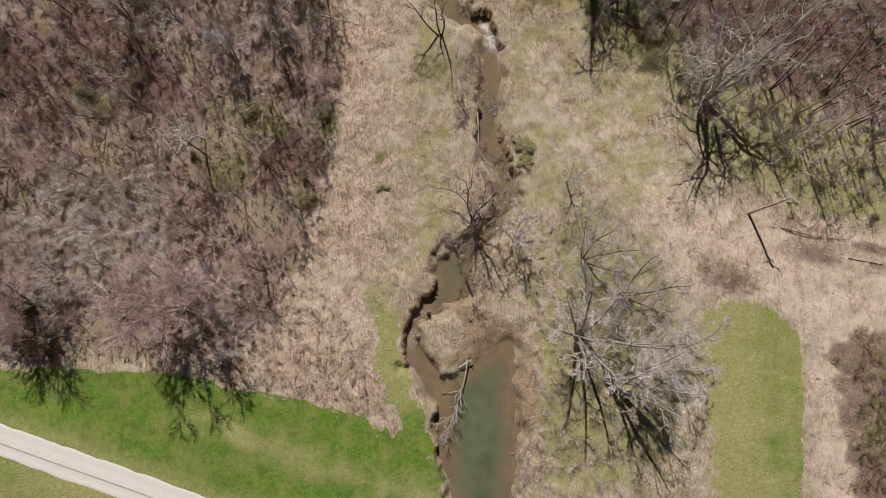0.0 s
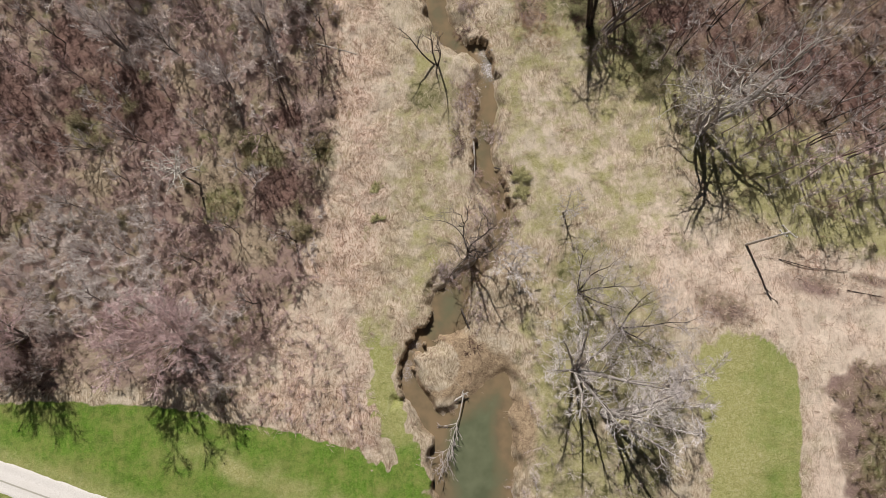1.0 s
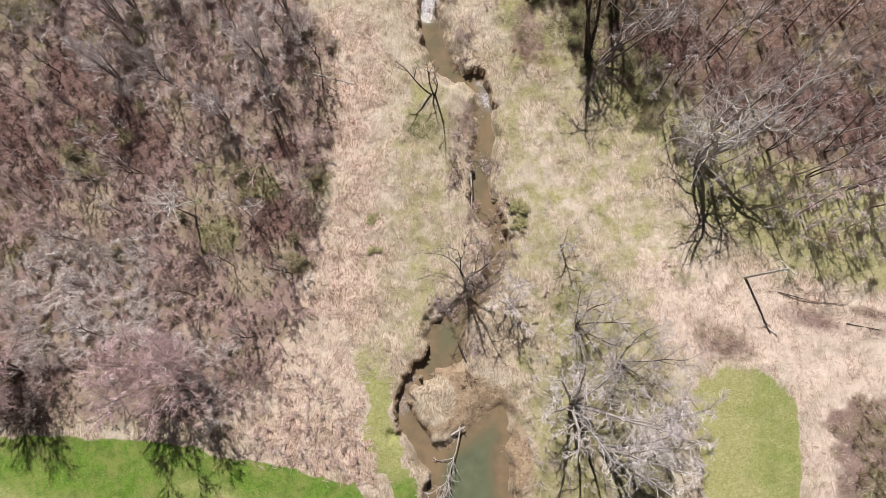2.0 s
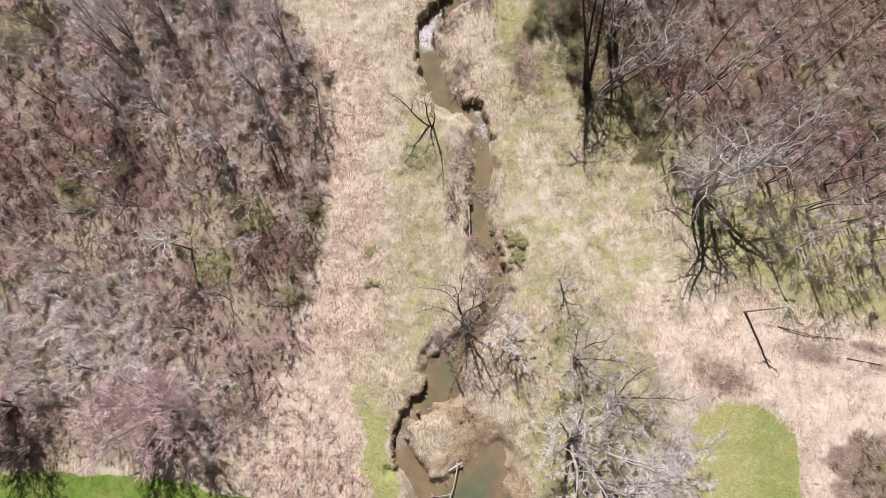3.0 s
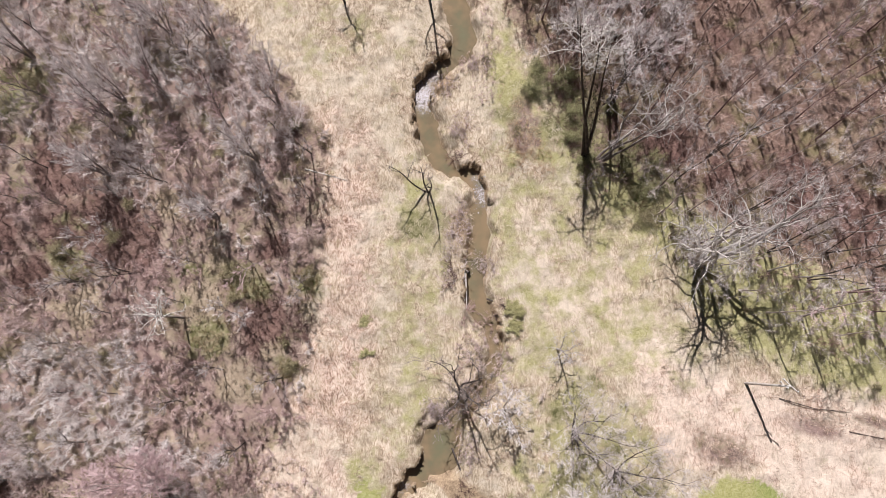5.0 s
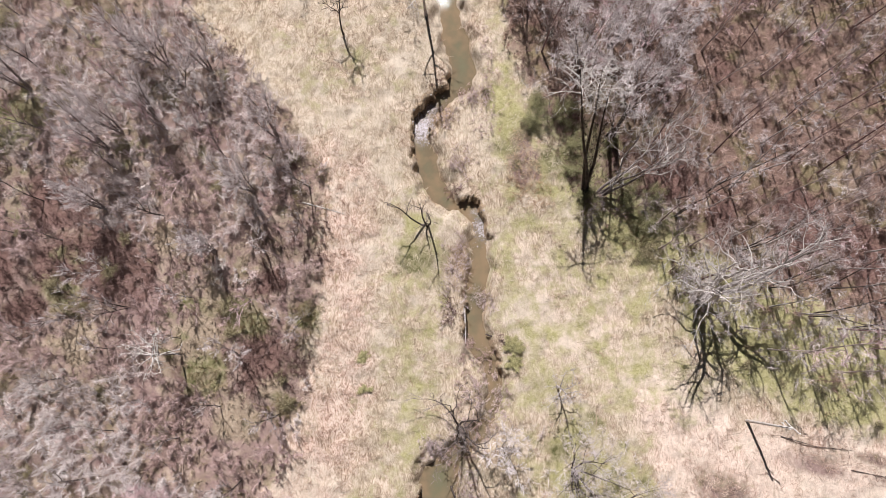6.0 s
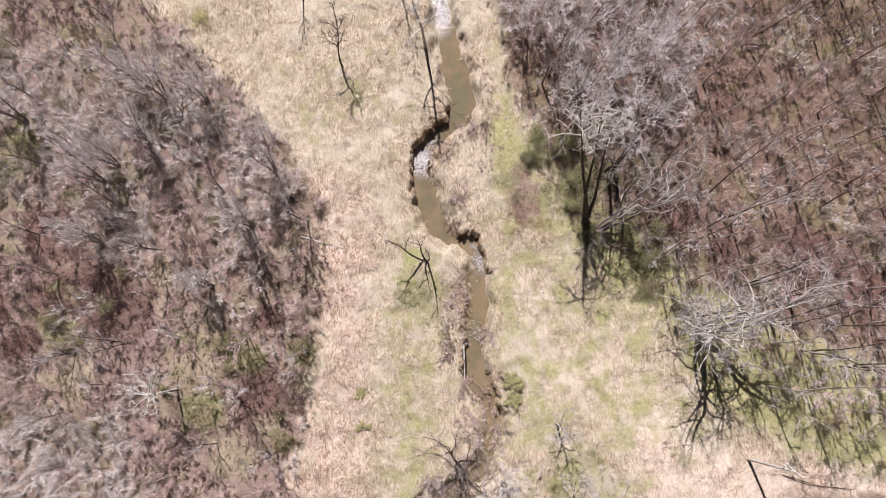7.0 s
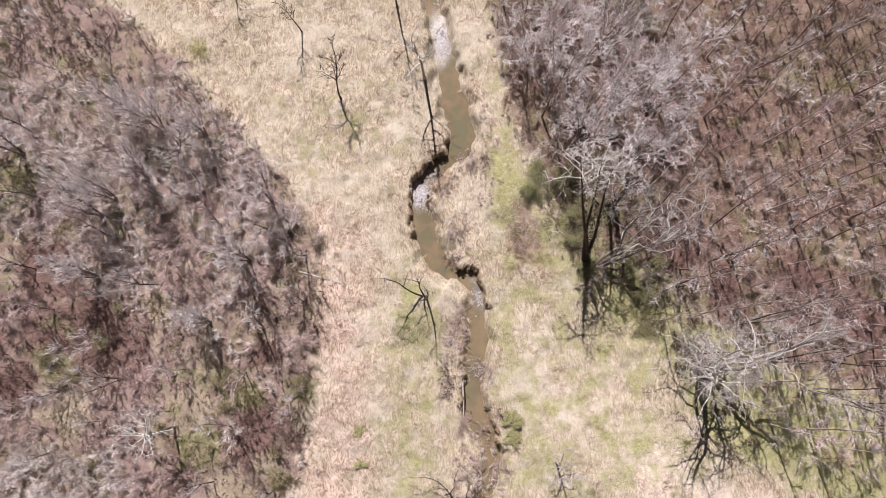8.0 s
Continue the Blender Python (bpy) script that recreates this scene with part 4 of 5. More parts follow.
# stands of look-alike trees, built once and set out over the two woods
YOUNG = [grow_tree(100 + i, 8.5, 3.2, 0.085, (BARK_DARK, BARK_GREY, BARK_GREY)[i % 3], stems=1 + i % 2, limbs=6, forks=6, twigs=5, sprays=3, first=0.25, lift=0.12, fan=0.2, open_=0.62, crook=0.07, straight=True, fine=0.014, twig_bark=(TWIG_GREY, TWIG_LILAC, TWIG_ROSY)[i % 3]) for i in range(7)]
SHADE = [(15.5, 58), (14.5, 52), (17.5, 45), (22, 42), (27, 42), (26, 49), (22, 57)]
TALL = [grow_tree(200 + i, 15, 3.6, 0.115, (BARK_TALL, BARK_ROSY, BARK_TALL, BARK_PALE, BARK_ROSY)[i % 5], limbs=7, forks=5, twigs=5, sprays=4, first=0.42, lift=0.08, crook=0.05, open_=0.8, straight=True, fine=0.017, stout=0.6, twig_bark=(TWIG_RUST, TWIG_GREY, TWIG_ROSY, TWIG_GREY, TWIG_RUST)[i % 5]) for i in range(6)]


def scatter(seed, polygon, gap, box, margin=0.5):
    """Random places inside the polygon, no two nearer than gap."""
    rng, out, cells = random.Random(seed), [], {}
    x0, y0, x1, y1 = box
    tries = int(9 * (x1 - x0) * (y1 - y0) / gap ** 2)
    xs = np.array([rng.uniform(x0, x1) for _ in range(tries)])
    ys = np.array([rng.uniform(y0, y1) for _ in range(tries)])
    ok = inside(xs, ys, polygon) > margin
    for x, y in zip(xs[ok], ys[ok]):
        cx, cy = int(x // gap), int(y // gap)
        if all(math.hypot(x - a, y - b) > gap for i in (-1, 0, 1) for j in (-1, 0, 1) for a, b in cells.get((cx + i, cy + j), ())):
            cells.setdefault((cx, cy), []).append((x, y))
            out.append((x, y))
    return out


def stand(seed, kinds, places, low, high, label, group):
    rng = random.Random(seed)
    for k, (x, y) in enumerate(places):
        size = rng.uniform(low, high)
        m = Matrix.LocRotScale((x, y, at_ground(x, y)), Euler((rng.gauss(0, 0.05), rng.gauss(0, 0.05), rng.uniform(0, math.tau))), (size, size, size))
        ob = kinds[k % len(kinds)]
        if k < len(kinds):
            ob.matrix_basis = m
        else:
            ob = copy_thing(ob, Matrix.LocRotScale(m.translation, m.to_quaternion(), None))
            ob.matrix_basis = m
        tagged(ob, label, "tree", group)


stand(5, YOUNG, scatter(51, WOOD_WEST, 5.1, (-61, -1, -12, 86), 1.0), 0.6, 1.25, "slender grey bare young tree in leafless brush", "young trees of the brushy wood")
stand(6, TALL, [p for p in scatter(61, WOOD_EAST, 3.4, (6, 16, 62, 88), 1.5) if inside(np.array([p[0]]), np.array([p[1]]), SHADE)[0] < 0.5], 0.65, 1.15, "tall straight bare tree over brown leaf litter", "tall trees of the open wood")


# ---- brush and grass ----
def make_brush(name, label, seed, places, material, tall, stems, twigs, thick=0.021):
    """Leafless shrubs: stems that fan out from each place, with side twigs."""
    rng = np.random.default_rng(seed)
    p = np.array(places)
    base = np.column_stack([p, height(p[:, 0], p[:, 1]) - 0.05])
    size = tall * rng.uniform(0.5, 1.25, len(p))
    s0 = np.repeat(base, stems, 0) + np.column_stack([rng.normal(0, 0.25, (len(p) * stems, 2)), np.zeros(len(p) * stems)])
    ls = np.repeat(size, stems) * rng.uniform(0.55, 1.1, len(s0))
    stem_thick = rng.uniform(0.6, 1.1, len(s0)) * thick
    ws = unit(np.column_stack([rng.normal(0, 0.36 if tall > 1 else 0.8, (len(s0), 2)), np.ones(len(s0))]))
    bend = np.column_stack([ws[:, :2] * 0.35, -0.12 * np.ones(len(s0))]) * ls[:, None]
    v1, f1 = cones(s0, ws, ls, stem_thick, bend)
    k = np.repeat(np.arange(len(s0)), twigs)
    f = rng.uniform(0.2, 0.95, len(k))
    t0 = s0[k] + ws[k] * (ls[k] * f)[:, None] + bend[k] * (np.maximum(f - 0.5, 0) * 2)[:, None]
    wt = unit(ws[k] + rng.normal(0, 0.62, (len(k), 3)))
    v2, f2 = slivers(rng, t0, wt, ls[k] * rng.uniform(0.2, 0.5, len(k)), rng.uniform(0.6, 1.0, len(k)) * thick)
    faces = f1 + (np.array(f2) + len(v1)).tolist()
    ob = mesh_object(name, np.vstack([v1, v2]).tolist(), faces, material)
    tone = np.clip(0.42 + 0.6 * fbm(p[:, 0], p[:, 1], 5.0, seed, 2) + rng.normal(0, 0.2, len(p)), 0, 1)
    add_attribute(ob.data, "tone", np.concatenate([np.repeat(tone, 7 * stems), np.repeat(tone, 3 * stems * twigs)]))
    return tagged(ob, label, "brush", kind="stuff")


def pick(places, chances):
    """The places sorted by the growth that is strongest at each."""
    x, y = np.array([p[0] for p in places]), np.array([p[1] for p in places])
    score = np.stack([growth(k, x, y) + bias for k, bias in chances])
    best = score.argmax(0)
    return {k: [p for p, b in zip(places, best) if b == i] for i, (k, _) in enumerate(chances)}


FLOOR = pick(scatter(71, WOOD_WEST, 1.2, (-62, -1, -11, 88), -0.3), [("lilac", 0.15), ("rosy", 0.1), ("dark", 0.02), ("olive", -0.05), ("bare", 0.05)])
make_brush("brush", "leafless pale grey brush filling the wood floor", 71, FLOOR["lilac"], BRUSH, 2.6, 5, 84, 0.015)
make_brush("brush", "leafless rosy brush filling the wood floor", 78, FLOOR["rosy"], BRUSH_ROSY, 2.1, 5, 76, 0.015)
make_brush("brush", "low dark leafless brush filling the wood floor", 79, FLOOR["dark"], BRUSH_DARK, 1.9, 6, 44, 0.016)
make_brush("brush", "olive-brown leafless brush filling the wood floor", 61, FLOOR["olive"], BRUSH_OLIVE, 2.0, 6, 44, 0.016)
make_brush("brush", "low tan stalks and dead grass in glades of the wood", 52, FLOOR["bare"], BRUSH_TAN, 1.1, 7, 40, 0.014)
UNDER = pick([p for p in scatter(72, WOOD_EAST, 1.45, (6, 16, 63, 88), -0.3) if inside(np.array([p[0]]), np.array([p[1]]), SHADE)[0] < 0.5], [("lilac", 0.22), ("russet", 0.05), ("olive", -0.1), ("dark", 0.1)])
make_brush("brush", "leafless lilac-grey brush under tall trees", 72, UNDER["lilac"], BRUSH, 3.0, 4, 66, 0.014)
make_brush("brush", "leafless red-brown brush under tall trees", 68, UNDER["russet"], BRUSH_RUST, 2.4, 4, 50, 0.014)
make_brush("brush", "olive-brown leafless brush under tall trees", 56, UNDER["olive"], BRUSH_OLIVE, 2.0, 5, 44, 0.014)
# dark clumps partly stand in for trunk shadows on the litter
make_brush("brush", "low dark leafless brush, partly standing for shade, under tall trees", 60, UNDER["dark"], BRUSH_DARK, 2.0, 7, 34, 0.015)
# reddish brush whose heavy shade is put into the dark stem colour
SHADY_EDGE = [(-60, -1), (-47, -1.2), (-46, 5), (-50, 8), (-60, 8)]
make_brush("brush", "dark red leafless thicket at the lawn edge, coloured darker for its shade", 67, scatter(67, SHADY_EDGE, 0.8, (-60, -2, -45, 9), 0.1), BRUSH_DARK, 2.4, 5, 12, 0.03)
ROSY_EDGE = [(-27, -4.2), (-18, -5.2), (-9, -7), (-10, 0), (-16, 8), (-24, 8), (-29, 2)]
make_brush("brush", "rosy leafless shrubs thinning into dry grass", 73, scatter(73, ROSY_EDGE, 1.3, (-30, -8, -9, 9), 0.2), BRUSH_ROSY, 1.6, 5, 44, 0.013)
make_brush("brush", "grey leafless thicket around the big tree", 74, scatter(74, THICKET, 2.1, (9, -18, 30, 19), 0.3), BRUSH, 2.2, 5, 34, 0.011)
make_brush("brush", "olive-brown leafless brush in a dry field", 75, [p for p in scatter(75, EAST_BRUSH, 1.1, (46, -24, 66, 7), 0.3) if waves(np.array(p[0]), np.array(p[1]), 4, 53) + 0.22 * float(inside(np.array([p[0]]), np.array([p[1]]), EAST_BRUSH)[0]) > 0.35], BRUSH_OLIVE, 1.4, 8, 30, 0.014)
BARS = [((1.2, 55.0), 1.9, 2.4), ((3.6, 48.5), 2.0, 2.6), ((3.2, 36.6), 1.5, 3.6), ((6.4, 31.2), 1.2, 1.4), ((4.6, 58.0), 1.6, 1.6), ((8.6, 18.5), 1.0, 2.4), ((9.6, -14.5), 2.0, 3.0), ((0.4, 13.8), 1.6, 1.6), ((4.4, 9.0), 1.6, 2.6)]
bars_rng = random.Random(59)
make_brush("brush", "low mauve dead shrubs on the creek bars", 59, [(cx + rx * bars_rng.gauss(0, 0.5), cy + ry * bars_rng.gauss(0, 0.5)) for (cx, cy), rx, ry in BARS for _ in range(26)], BRUSH_MAUVE, 1.1, 6, 12, 0.014)
# root masses; the stems near (2, 30) only fill the bank's dark shadow
ROOTS_AND_SHADE = [(2.6, 44.7), (3.3, 45.0), (3.0, 45.5), (2.0, 45.6), (2.2, 30.4), (2.4, 29.4), (2.2, 28.6), (2.0, 31.2), (8.4, 26.6), (8.8, 25.8), (3.6, 4.8), (4.2, 4.2), (3.2, 3.4), (0.6, 59.9), (-0.4, 59.2)]
make_brush("brush", "dark tangled roots and dead stems on the cut bank, some standing for its shadow", 55, ROOTS_AND_SHADE, BRUSH_DARK, 1.0, 12, 12, 0.022)
TAWNY = [(9.3, 45.5), (11.5, 42.6), (15.4, 43.6), (13.2, 48.5), (11.6, 53.5), (10.0, 52.5)]
make_brush("dead_weeds", "stand of tawny dead weeds beside the wood", 54, scatter(54, TAWNY, 0.6, (8, 41, 16, 55), 0.0), WEED_TAWNY, 0.95, 8, 4, 0.02)
CREEK_BRUSH = [(1.8, 11.0), (5.6, 11.8), (8.4, 15.5), (9.2, 20), (8.6, 23), (6.0, 26.0), (3.8, 26.0), (3.2, 20)]
make_brush("brush", "mauve leafless shrubs overhanging the creek", 76, scatter(76, CREEK_BRUSH, 1.05, (2, 11, 10, 28), 0.1), BRUSH_ROSY, 2.0, 5, 40, 0.012)
BANK_BRUSH = [(0.8, 28), (3.8, 28), (4.6, 36), (4.6, 39), (2.5, 38), (1.2, 34)]
make_brush("brush", "dark mauve shrubs on the creek bank", 77, scatter(77, BANK_BRUSH, 0.85, (0, 27, 5, 40), 0.1), BRUSH_MAUVE, 1.4, 6, 14, 0.016)
FAR_BANK = [(5.2, 52), (8.0, 50), (7.8, 62), (6.4, 68), (6.0, 61), (3.4, 57)]
make_brush("brush", "low russet shrubs on the creek bank", 65, scatter(65, FAR_BANK, 1.0, (3, 49, 9, 69), 0.1), BRUSH_ROSY, 1.2, 6, 14)


make_brush("brush", "grey leafless shrubs around the foot of the huge tree", 80, [(32.0 + 2.6 * math.cos(2.4 * i) * math.sqrt(i / 16), 34.2 + 2.0 * math.sin(2.4 * i) * math.sqrt(i / 16)) for i in range(16)], BRUSH, 3.0, 7, 16)


# not seen growth: dark stems added to deepen the shade under these trees
make_brush("brush", "tall dark tangle added for the deep shade under trees at the wood's edge", 64, scatter(64, SHADE, 0.95, (14, 41, 28, 59), 0.1), BRUSH_DARK, 2.4, 5, 12, 0.022)
weeds = [p for p in scatter(63, [(-26, -8), (8, -17), (62, -17), (62, 16), (36, 20), (18, 40), (8, 84), (-44, 84), (-12, 50), (-13, 30), (-16, 12)], 1.35, (-44, -18, 62, 84), 0.0)]
wx, wy = np.array([p[0] for p in weeds]), np.array([p[1] for p in weeds])
open_field = np.maximum(np.maximum(inside(wx, wy, LAWN), inside(wx, wy, LAWN_EAST)), np.maximum(inside(wx, wy, WOOD_WEST), inside(wx, wy, WOOD_EAST))) < -0.4
thick = waves(wx, wy, 5, 62) + 0.9 * meadow_tone(wx, wy)[1] * (wx < 2) - 0.1 * (wx > 2) - 0.35 * (wx > 24) > 0.1
weeds = [p for p, ok in zip(weeds, open_field & thick & (bank_gap(wx, wy) > 0.5)) if ok]
for seed, field in ((57, [(29.5, 12.5), (33, 7), (38.5, 6.6), (39, 9), (33, 13.5)]), (58, [(43, 13), (50, 10.5), (61, 8.5), (61, 11.5), (46, 15.5)])):
    make_brush("dead_weeds", "thick patch of russet dead weeds in the dry field", seed, scatter(seed, field, 0.75, (28, -1, 62, 16), 0.0), WEED, 0.9, 9, 4, 0.017)
make_brush("dead_weeds", "clumps of low russet dead weeds in the meadow", 62, weeds, WEED, 0.75, 9, 3, 0.018)


def make_grass(name, label, seed, count, box, material, size, keep):
    """Laid and tufted grass: bent thin blades in clumps that share a direction."""
    rng = np.random.default_rng(seed)
    x0, y0, x1, y1 = box
    cx, cy = rng.uniform(x0, x1, count), rng.uniform(y0, y1, count)
    ok = rng.random(count) < keep(cx, cy)
    cx, cy = cx[ok], cy[ok]
    per = 5
    x = np.repeat(cx, per) + rng.normal(0, 0.2, len(cx) * per)
    y = np.repeat(cy, per) + rng.normal(0, 0.2, len(cx) * per)
    a = np.repeat(2.6 * waves(cx, cy, 7, seed + 1) + 1.5 * waves(cx, cy, 2.0, seed + 2) - 1.2, per) + rng.normal(0, 0.3, len(x))
    length, wide = size * rng.uniform(0.5, 1.3, len(x)), rng.uniform(0.3, 0.7, len(x)) * 0.042 * size
    z = height(x, y)
    d, s = np.column_stack([np.cos(a), np.sin(a)]), np.column_stack([-np.sin(a), np.cos(a)])
    rise = length * rng.uniform(0.03, 0.15, len(x))
    p0, p1, p2 = np.column_stack([x, y]), np.column_stack([x, y]) + d * (0.45 * length)[:, None], np.column_stack([x, y]) + d * length[:, None]
    col = lambda p, zz: np.column_stack([p, zz])
    verts = np.stack([col(p0 - s * wide[:, None], z - 0.03), col(p0 + s * wide[:, None], z - 0.03), col(p1 + s * wide[:, None], z + rise),
                      col(p1 - s * wide[:, None], z + rise), col(p2, z + 0.55 * rise)], 1).reshape(-1, 3)
    i = 5 * np.arange(len(x))[:, None]
    faces = (i + np.array([[0, 1, 2, 3]])).tolist() + (i + np.array([[3, 2, 4]])).tolist()
    ob = mesh_object(name, verts.tolist(), faces, material)
    moss, pink = meadow_tone(x, y)
    add_attribute(ob.data, "moss", np.repeat(moss, 5))
    add_attribute(ob.data, "pink", np.repeat(pink, 5))
    return tagged(ob, label, "grass", kind="stuff")


def meadow(x, y):
    out = np.maximum(np.maximum(inside(x, y, LAWN), inside(x, y, LAWN_EAST)), np.maximum(inside(x, y, WOOD_WEST), inside(x, y, WOOD_EAST)) * 0.4)
    full = 0.26 + 0.74 * meadow_tone(x, y)[1] * step01(x, 2, -4)
    full = full * (1 - 0.88 * step01(inside(x, y, THICKET), -1, 1))
    full = full * step01(mud(x, y), 0.6, 0.3)
    return full * step01(out, 0.6, -0.6) * (bank_gap(x, y) > 0.25) * (0.12 + 0.88 * step01(waves(x, y, 3.2, 81) + 0.6 * waves(x, y, 1.1, 80), -0.6, 0.7))


make_grass("dry_grass", "laid straw-coloured dead grass of the meadow", 82, 62000, (-30, -18, 60, 84), THATCH, 0.85, meadow)
make_grass("new_grass", "fresh green grass sprouting near the creek", 85, 11000, (-14, -14, 60, 62), SPROUT, 0.3,
           lambda x, y: meadow(x, y) * np.maximum(np.maximum(step01(inside(x, y, GREEN_EAST), -1, 2), step01(inside(x, y, GREEN_BANK), -1, 1)), 0.35 * np.exp(-((x - 3) / 12) ** 2)))


# ---- things ----
def part(name, bm, material, parent, label="", smooth=False):
    me = bpy.data.meshes.new(name)
    bm.to_mesh(me)
    bm.free()
    me.materials.append(material)
    if smooth:
        me.shade_smooth()
    ob = new(name, me)
    ob.parent = parent
    if label:
        ob["label"] = label
    return ob


def make_bush(seed, x, y, wide, tall, leaves, material, label):
    """A leafy shrub: fanned stems and a ragged crown of small leaf blades."""
    rng = random.Random(seed)
    top = new("shrub")
    verts, faces, lv, lf = [], [], [], []
    for _ in range(16):
        a, r = rng.uniform(0, math.tau), rng.random() ** 0.6
        way = Vector((math.cos(a) * r * wide, math.sin(a) * r * wide, tall * rng.uniform(0.6, 1.05) * (1.1 - 0.5 * r)))
        stem = bough(rng, Vector((rng.gauss(0, 0.12), rng.gauss(0, 0.12), -0.1)), way, way.length, 4, 0.10, 0.0)
        tube(verts, faces, stem, [0.03, 0.025, 0.02, 0.014, 0], 4)
        for _ in range(leaves // 8):
            p, d = along(stem, rng.uniform(0.3, 0.99))
            p = p + Vector([rng.gauss(0, 0.16 * wide) for _ in range(3)]) * 0.8
            p.z = max(p.z, 0.08)
            u = Vector((rng.gauss(0, 1), rng.gauss(0, 1), rng.gauss(0, 0.5))).normalized()
            w = u.cross(Vector((rng.gauss(0, 0.4), rng.gauss(0, 0.4), 1))).normalized()
            s = rng.uniform(0.04, 0.085)
            i = len(lv)
            lv += [tuple(p - u * s), tuple(p + w * s * 0.45), tuple(p + u * s), tuple(p - w * s * 0.45)]
            lf.append((i, i + 1, i + 2, i + 3))
    tagged(mesh_object("branchwork", verts, faces, BARK_DARK, top), kind="stuff")
    tagged(mesh_object("foliage", lv, lf, material, top), kind="stuff")
    plant(top, x, y)
    return tagged(top, label, "shrub", "leafy shrubs")


make_bush(301, 10.2, 25.4, 1.4, 0.9, 3600, LEAF_FRESH, "dense olive-green shrub in the meadow")
make_bush(305, 9.9, 23.4, 1.2, 0.7, 2400, LEAF_FRESH, "olive-green shrub in the meadow")
make_bush(302, -8.4, 24.2, 0.9, 0.6, 1000, LEAF_FRESH, "small olive-green shrub in dry grass")
make_bush(303, -8.1, 20.2, 0.8, 0.6, 1000, LEAF_FRESH, "small olive-green shrub in dry grass")
make_bush(304, -30.6, 72.6, 2.0, 1.4, 900, LEAF_YELLOW, "yellow-green budding shrub at the wood's edge")

rng_bush = random.Random(310)
for x, y, w in ((-46.2, 32.6, 1.9), (-44.2, 30.0, 1.6), (-40.2, 34.6, 1.7), (-15.2, 29.9, 1.3), (-17.3, 18.7, 1.2), (-24.7, 30.2, 2.2), (-55.3, 52.2, 2.6), (-51.7, 54.5, 1.8), (-56.5, 67.5, 2.4), (27.1, 37.8, 1.9), (26.0, -9.5, 1.6)):
    make_bush(rng_bush.randrange(9999), x, y, w, 1.3 * w, 1300, LEAF, "olive-green leafing shrub among bare brush")
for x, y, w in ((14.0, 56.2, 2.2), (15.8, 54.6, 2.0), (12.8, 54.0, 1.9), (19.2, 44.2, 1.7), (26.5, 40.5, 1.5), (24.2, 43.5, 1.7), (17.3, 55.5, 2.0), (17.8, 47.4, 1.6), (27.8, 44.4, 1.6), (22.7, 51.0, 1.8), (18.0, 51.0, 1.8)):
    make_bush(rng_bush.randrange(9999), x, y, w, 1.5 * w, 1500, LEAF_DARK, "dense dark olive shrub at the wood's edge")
for x, y in scatter(311, WOOD_WEST, 7.5, (-60, 4, -14, 84), 2.0):
    if rng_bush.random() < 0.6:
        make_bush(rng_bush.randrange(9999), x, y, rng_bush.uniform(0.8, 1.5), rng_bush.uniform(1.2, 2.4), 700, rng_bush.choice((LEAF, LEAF)), "olive-green shrub in leafless brush")
for x, y in scatter(312, GREEN_EAST, 4.2, (14, 14, 62, 54), 0.5) + scatter(313, GREEN_BANK, 4.5, (5, 42, 18, 62), 0.0):
    make_bush(rng_bush.randrange(9999), x, y, rng_bush.uniform(0.6, 1.2), rng_bush.uniform(0.3, 0.8), 260, LEAF, "low fresh green shrub at the wood's edge")


def lump(rng, sizes, cut=0):
    """A rough rounded block."""
    bm = bmesh.new()
    bmesh.ops.create_icosphere(bm, subdivisions=1, radius=1.0)
    for v in bm.verts:
        v.co *= rng.uniform(0.75, 1.2)
        v.co = Vector((v.co.x * sizes[0], v.co.y * sizes[1], v.co.z * sizes[2]))
    verts, faces = [tuple(v.co) for v in bm.verts], [tuple(v.index for v in f.verts) for f in bm.faces]
    bm.free()
    return np.array(verts), faces


def strew(name, label, category, seed, places, low, high, material, flat=0.6):
    """Many lumps sunk a little into the ground, as one object."""
    rng = random.Random(seed)
    pieces = []
    for x, y, z in places:
        s = rng.uniform(low, high)
        v, f = lump(rng, (s * rng.uniform(0.7, 1.4), s * rng.uniform(0.7, 1.3), s * flat))
        pieces.append((v + np.array([x, y, z + 0.15 * s]), f))
    return tagged(mesh_object(name, *join(*pieces), material), label, category, kind="stuff")


def soil_material():
    n = Nodes("bank_soil")
    grain = n.noise(2.5, 5, 0.7)
    colour = n.palette(n.ramp(grain, 0.25, 0.75), [(0.10, 0.07, 0.045), (0.23, 0.17, 0.115), (0.38, 0.29, 0.20)])
    return n.finish(n.mix(n.ramp(n.island(), 0, 1, 0, 0.5), colour, (0.40, 0.33, 0.23)), 0.95, grain, 0.7, 0.1, 0.1)


SOIL = soil_material()
rows = np.random.default_rng(401)
ex, ey = rows.uniform(-9, 14, 60000), rows.uniform(-18, 84, 60000)
eg = bank_gap(ex, ey)
edge = np.flatnonzero((eg > -0.25) & (eg < 0.25) & (undercut(ex, ey) > 0.4))[:420]
strew("bank_clods", "crumbling brown soil clods along the creek bank", "soil", 402, [(ex[i], ey[i], at_ground(ex[i], ey[i])) for i in edge], 0.05, 0.16, SOIL)
cut_bank = np.flatnonzero((eg > -0.3) & (eg < 0.35) & (np.hypot((ex + 0.6) / 2.6, (ey - 56.5) / 4.0) < 1) & (ex < 0.8 + 0.8 * (ey - 56)))[:90]
strew("bank_clods", "dark undercut soil and roots at the creek bend", "soil", 404, [(ex[i], ey[i], at_ground(ex[i], ey[i])) for i in cut_bank], 0.06, 0.17, SOIL)
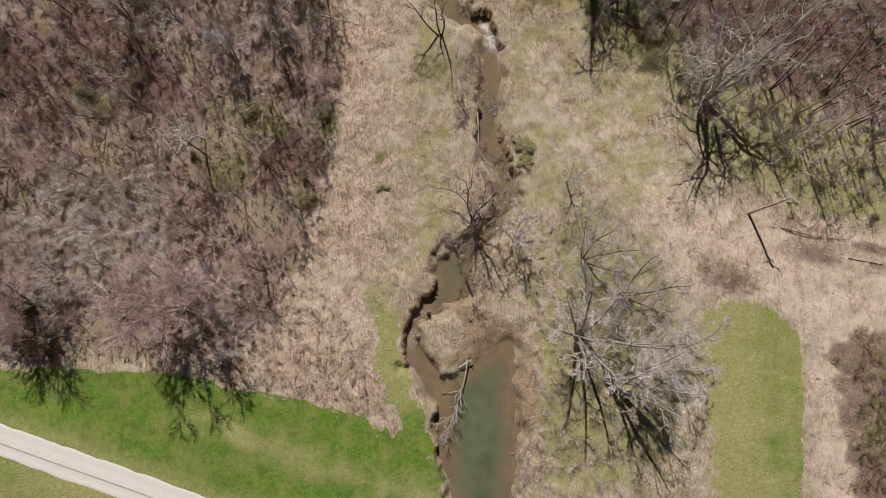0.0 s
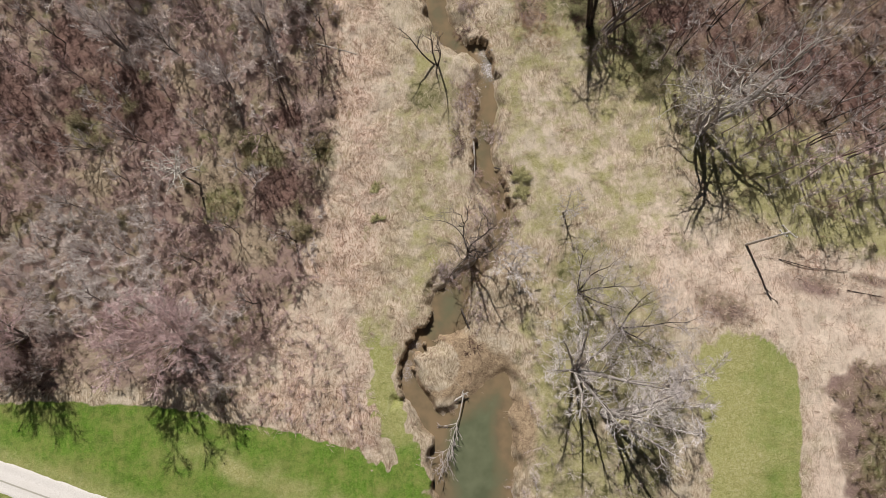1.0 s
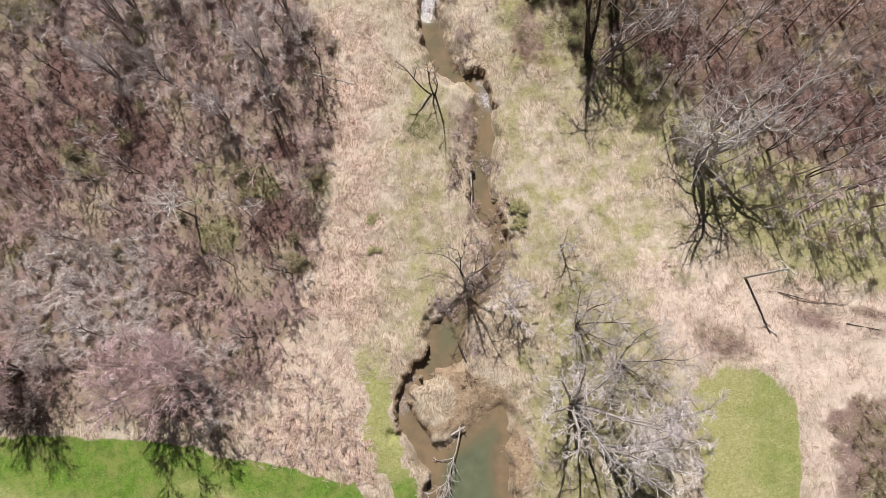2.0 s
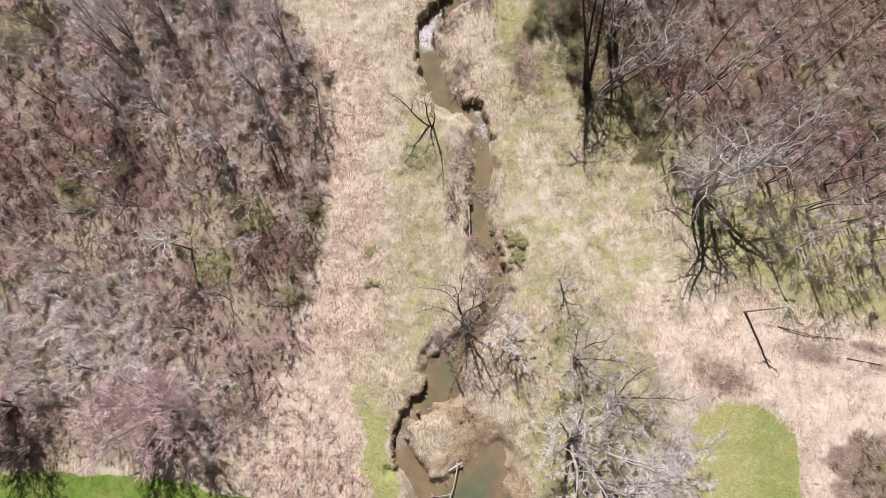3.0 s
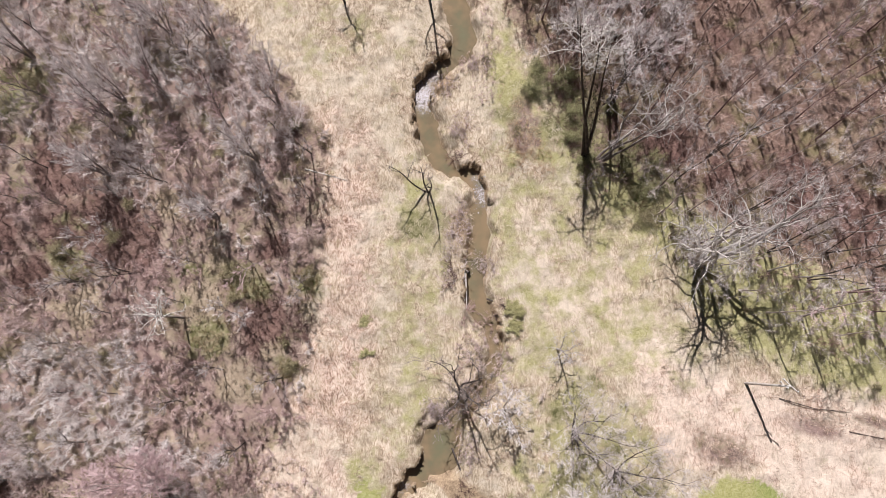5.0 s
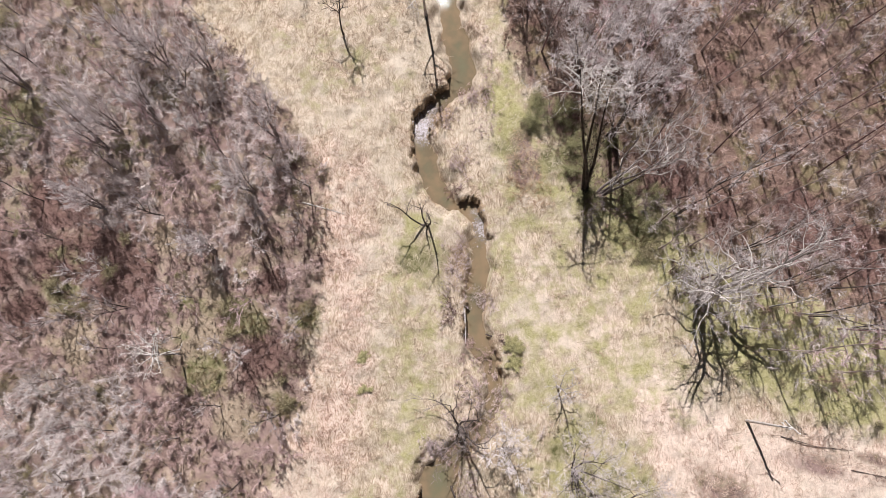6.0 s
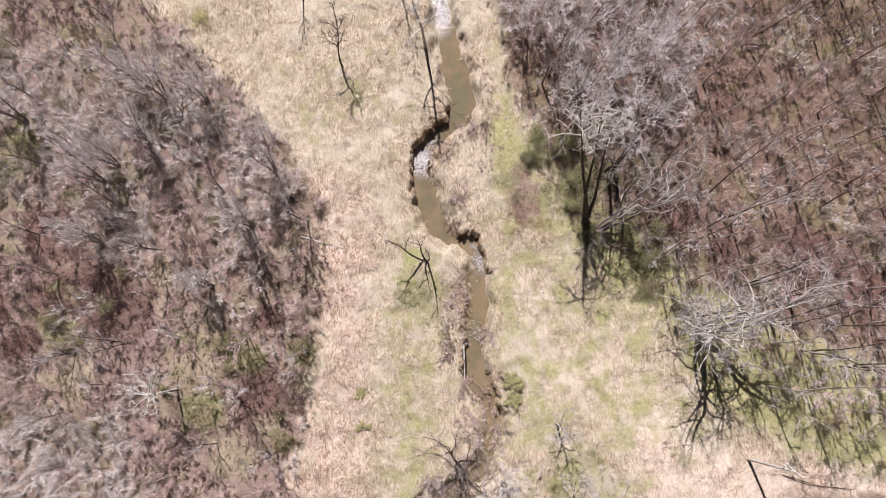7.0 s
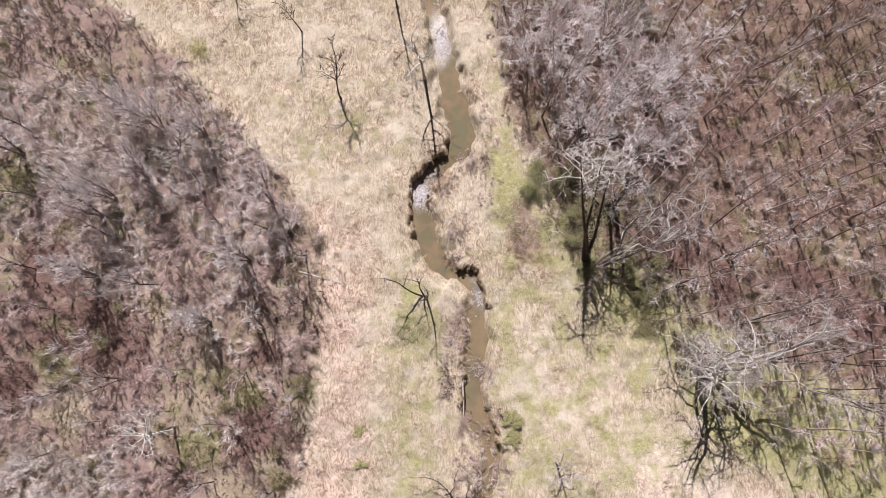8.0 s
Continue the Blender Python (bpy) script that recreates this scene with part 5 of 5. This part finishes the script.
shallow = np.flatnonzero((eg < 0.3) & ((np.hypot((ex - 6.4) / 1.6, (ey - 40.2) / 2.4) < 1) | (np.hypot((ex + 0.9) / 1.8, (ey - 54.8) / 3.4) < 1) | (np.hypot((ex - 1.0) / 1.6, (ey - 76.5) / 4.8) < 1)))[:320]
strew("creek_stones", "pale wet stones breaking the creek riffles", "stone", 403, [(ex[i], ey[i], max(WATER_LEVEL - 0.04, at_ground(ex[i], ey[i]))) for i in shallow], 0.06, 0.17, STONE, 0.45)


def make_log(seed, x0, y0, x1, y1, z0, z1, thick, material, label, snags=5):
    """A fallen stem with broken side branches, lying between two places."""
    rng = random.Random(seed)
    top = new("fallen_log")
    a, b = Vector((x0, y0, z0)), Vector((x1, y1, z1))
    mid = a.lerp(b, 0.5) + Vector((-(b - a).y, (b - a).x, 0)) * rng.uniform(-0.07, 0.07)
    spine = [a, a.lerp(mid, 0.5), mid, mid.lerp(b, 0.5), b]
    verts, faces = [], []
    tube(verts, faces, spine, [thick, thick * 0.95, thick * 0.85, thick * 0.7, thick * 0.4], 8)
    mesh_object("stem", verts, faces, material, top, smooth=True)
    for _ in range(snags):
        p, d = along(spine, rng.uniform(0.3, 0.95))
        way = spread_way(rng, d, radians(rng.uniform(30, 65)), rng.random() * math.tau)
        way.z = abs(way.z) * 0.6
        verts, faces = [], []
        tube(verts, faces, bough(rng, p, way, rng.uniform(0.12, 0.3) * (b - a).length, 3, 0.15, 0.0), [thick * 0.4, thick * 0.3, thick * 0.2, 0], 5)
        mesh_object("snag", verts, faces, material, top)
    return tagged(top, label, "log", "fallen wood")


W = WATER_LEVEL
make_log(501, 4.0, 30.2, 4.2, 25.9, at_ground(4.0, 30.2) + 0.3, at_ground(4.2, 25.9) + 0.2, 0.12, BARK_DEAD, "bleached curved log lying at the creek edge", 1)
make_log(502, -16.4, 43.5, -11.0, 42.0, at_ground(-16.4, 43.5) + 0.1, at_ground(-11, 42) + 0.1, 0.085, BARK_DEAD, "bleached fallen log in dry grass", 3)
make_log(503, 41.9, 15.1, 50.2, 13.5, at_ground(41.9, 15.1) + 0.1, at_ground(50.2, 13.5) + 0.1, 0.055, BARK_DARK, "dark fallen branch in the dry field", 3)
make_log(504, 50.0, 11.2, 54.2, 10.4, at_ground(50, 11.2) + 0.1, at_ground(54.2, 10.4) + 0.15, 0.08, BARK_DARK, "dark fallen branch in the dry field", 5)
make_log(505, -0.8, -3.2, 3.2, -1.2, W + 0.3, -0.6, 0.17, BARK_DEAD, "bleached log propped on the pond bank", 3)
make_log(506, 6.7, 27.1, 9.0, 26.0, at_ground(6.7, 27.1) + 0.5, at_ground(9.0, 26.0) + 0.3, 0.10, BARK_DARK, "dark root snag hanging over the creek", 14)
# added dark stem, laid along the line of the creek tree's shadow
make_log(507, 2.4, 9.0, 4.4, 4.2, W + 0.5, -0.5, 0.12, BARK_DARK, "dark branch standing for the creek tree's shadow across the muddy bar", 6)
fallen = tagged(grow_tree(31, 9.0, 4.2, 0.085, BARK_DEAD, limbs=10, forks=6, twigs=4, sprays=2, crook=0.11, first=0.3, open_=0.8, twig_bark=TWIG_GREY), "bleached fallen treetop lying in the pond", "tree", "fallen wood")
fallen.matrix_basis = Matrix.LocRotScale((2.6, -1.6, W + 0.9), Euler((radians(98), 0, radians(-14))), None)


def make_pole(x, y, tall):
    """A wooden utility pole with a short cross-arm and three insulators."""
    top = new("utility_pole")
    verts, faces = [], []
    tube(verts, faces, [Vector((0, 0, -0.4)), Vector((0.02, 0, tall * 0.5)), Vector((0, 0.02, tall))], [0.17, 0.145, 0.11], 12)
    faces.append(tuple(range(24, 36)))
    mesh_object("shaft", verts, faces, BARK_DEAD, top, smooth=True)
    way = Vector((0.75, -0.66, 0)).normalized()
    for name, height_, half in (("cross_arm", tall - 0.3, 1.1), ("cross_arm", tall - 1.5, 0.55)):
        bm = bmesh.new()
        bmesh.ops.create_cube(bm, size=1.0)
        bmesh.ops.scale(bm, vec=(2 * half, 0.11, 0.13), verts=bm.verts)
        bmesh.ops.bevel(bm, geom=bm.edges[:], offset=0.012, segments=1, affect="EDGES")
        bmesh.ops.transform(bm, matrix=Matrix.Translation((0, 0.0, height_)) @ Matrix.Rotation(math.atan2(way.y, way.x), 4, "Z") @ Matrix.Translation((0, 0.17, 0)), verts=bm.verts)
        arm = part(name, bm, BARK_DEAD, top)
        for f in (-0.9, 0.9):
            bm = bmesh.new()
            bmesh.ops.create_cone(bm, cap_ends=True, segments=10, radius1=0.05, radius2=0.075, depth=0.2)
            bmesh.ops.transform(bm, matrix=Matrix.Translation(way * half * f + Vector((way.y * -0.17, way.x * 0.17, height_ + 0.165))), verts=bm.verts)
            part("insulator", bm, PORCELAIN, arm, "white porcelain insulator")
    plant(top, x, y)
    top.rotation_euler = (0, radians(6), 0)
    return tagged(top, "weathered wooden utility pole with a short cross-arm", "utility pole")


def porcelain_material():
    n = Nodes("porcelain")
    return n.finish(n.mix(n.ramp(n.noise(12, 3), 0.4, 0.7, 0, 0.4), (0.72, 0.72, 0.70), (0.5, 0.47, 0.42)), 0.25, spec=0.5)


PORCELAIN = porcelain_material()
make_pole(37.9, 16.9, 9.2)
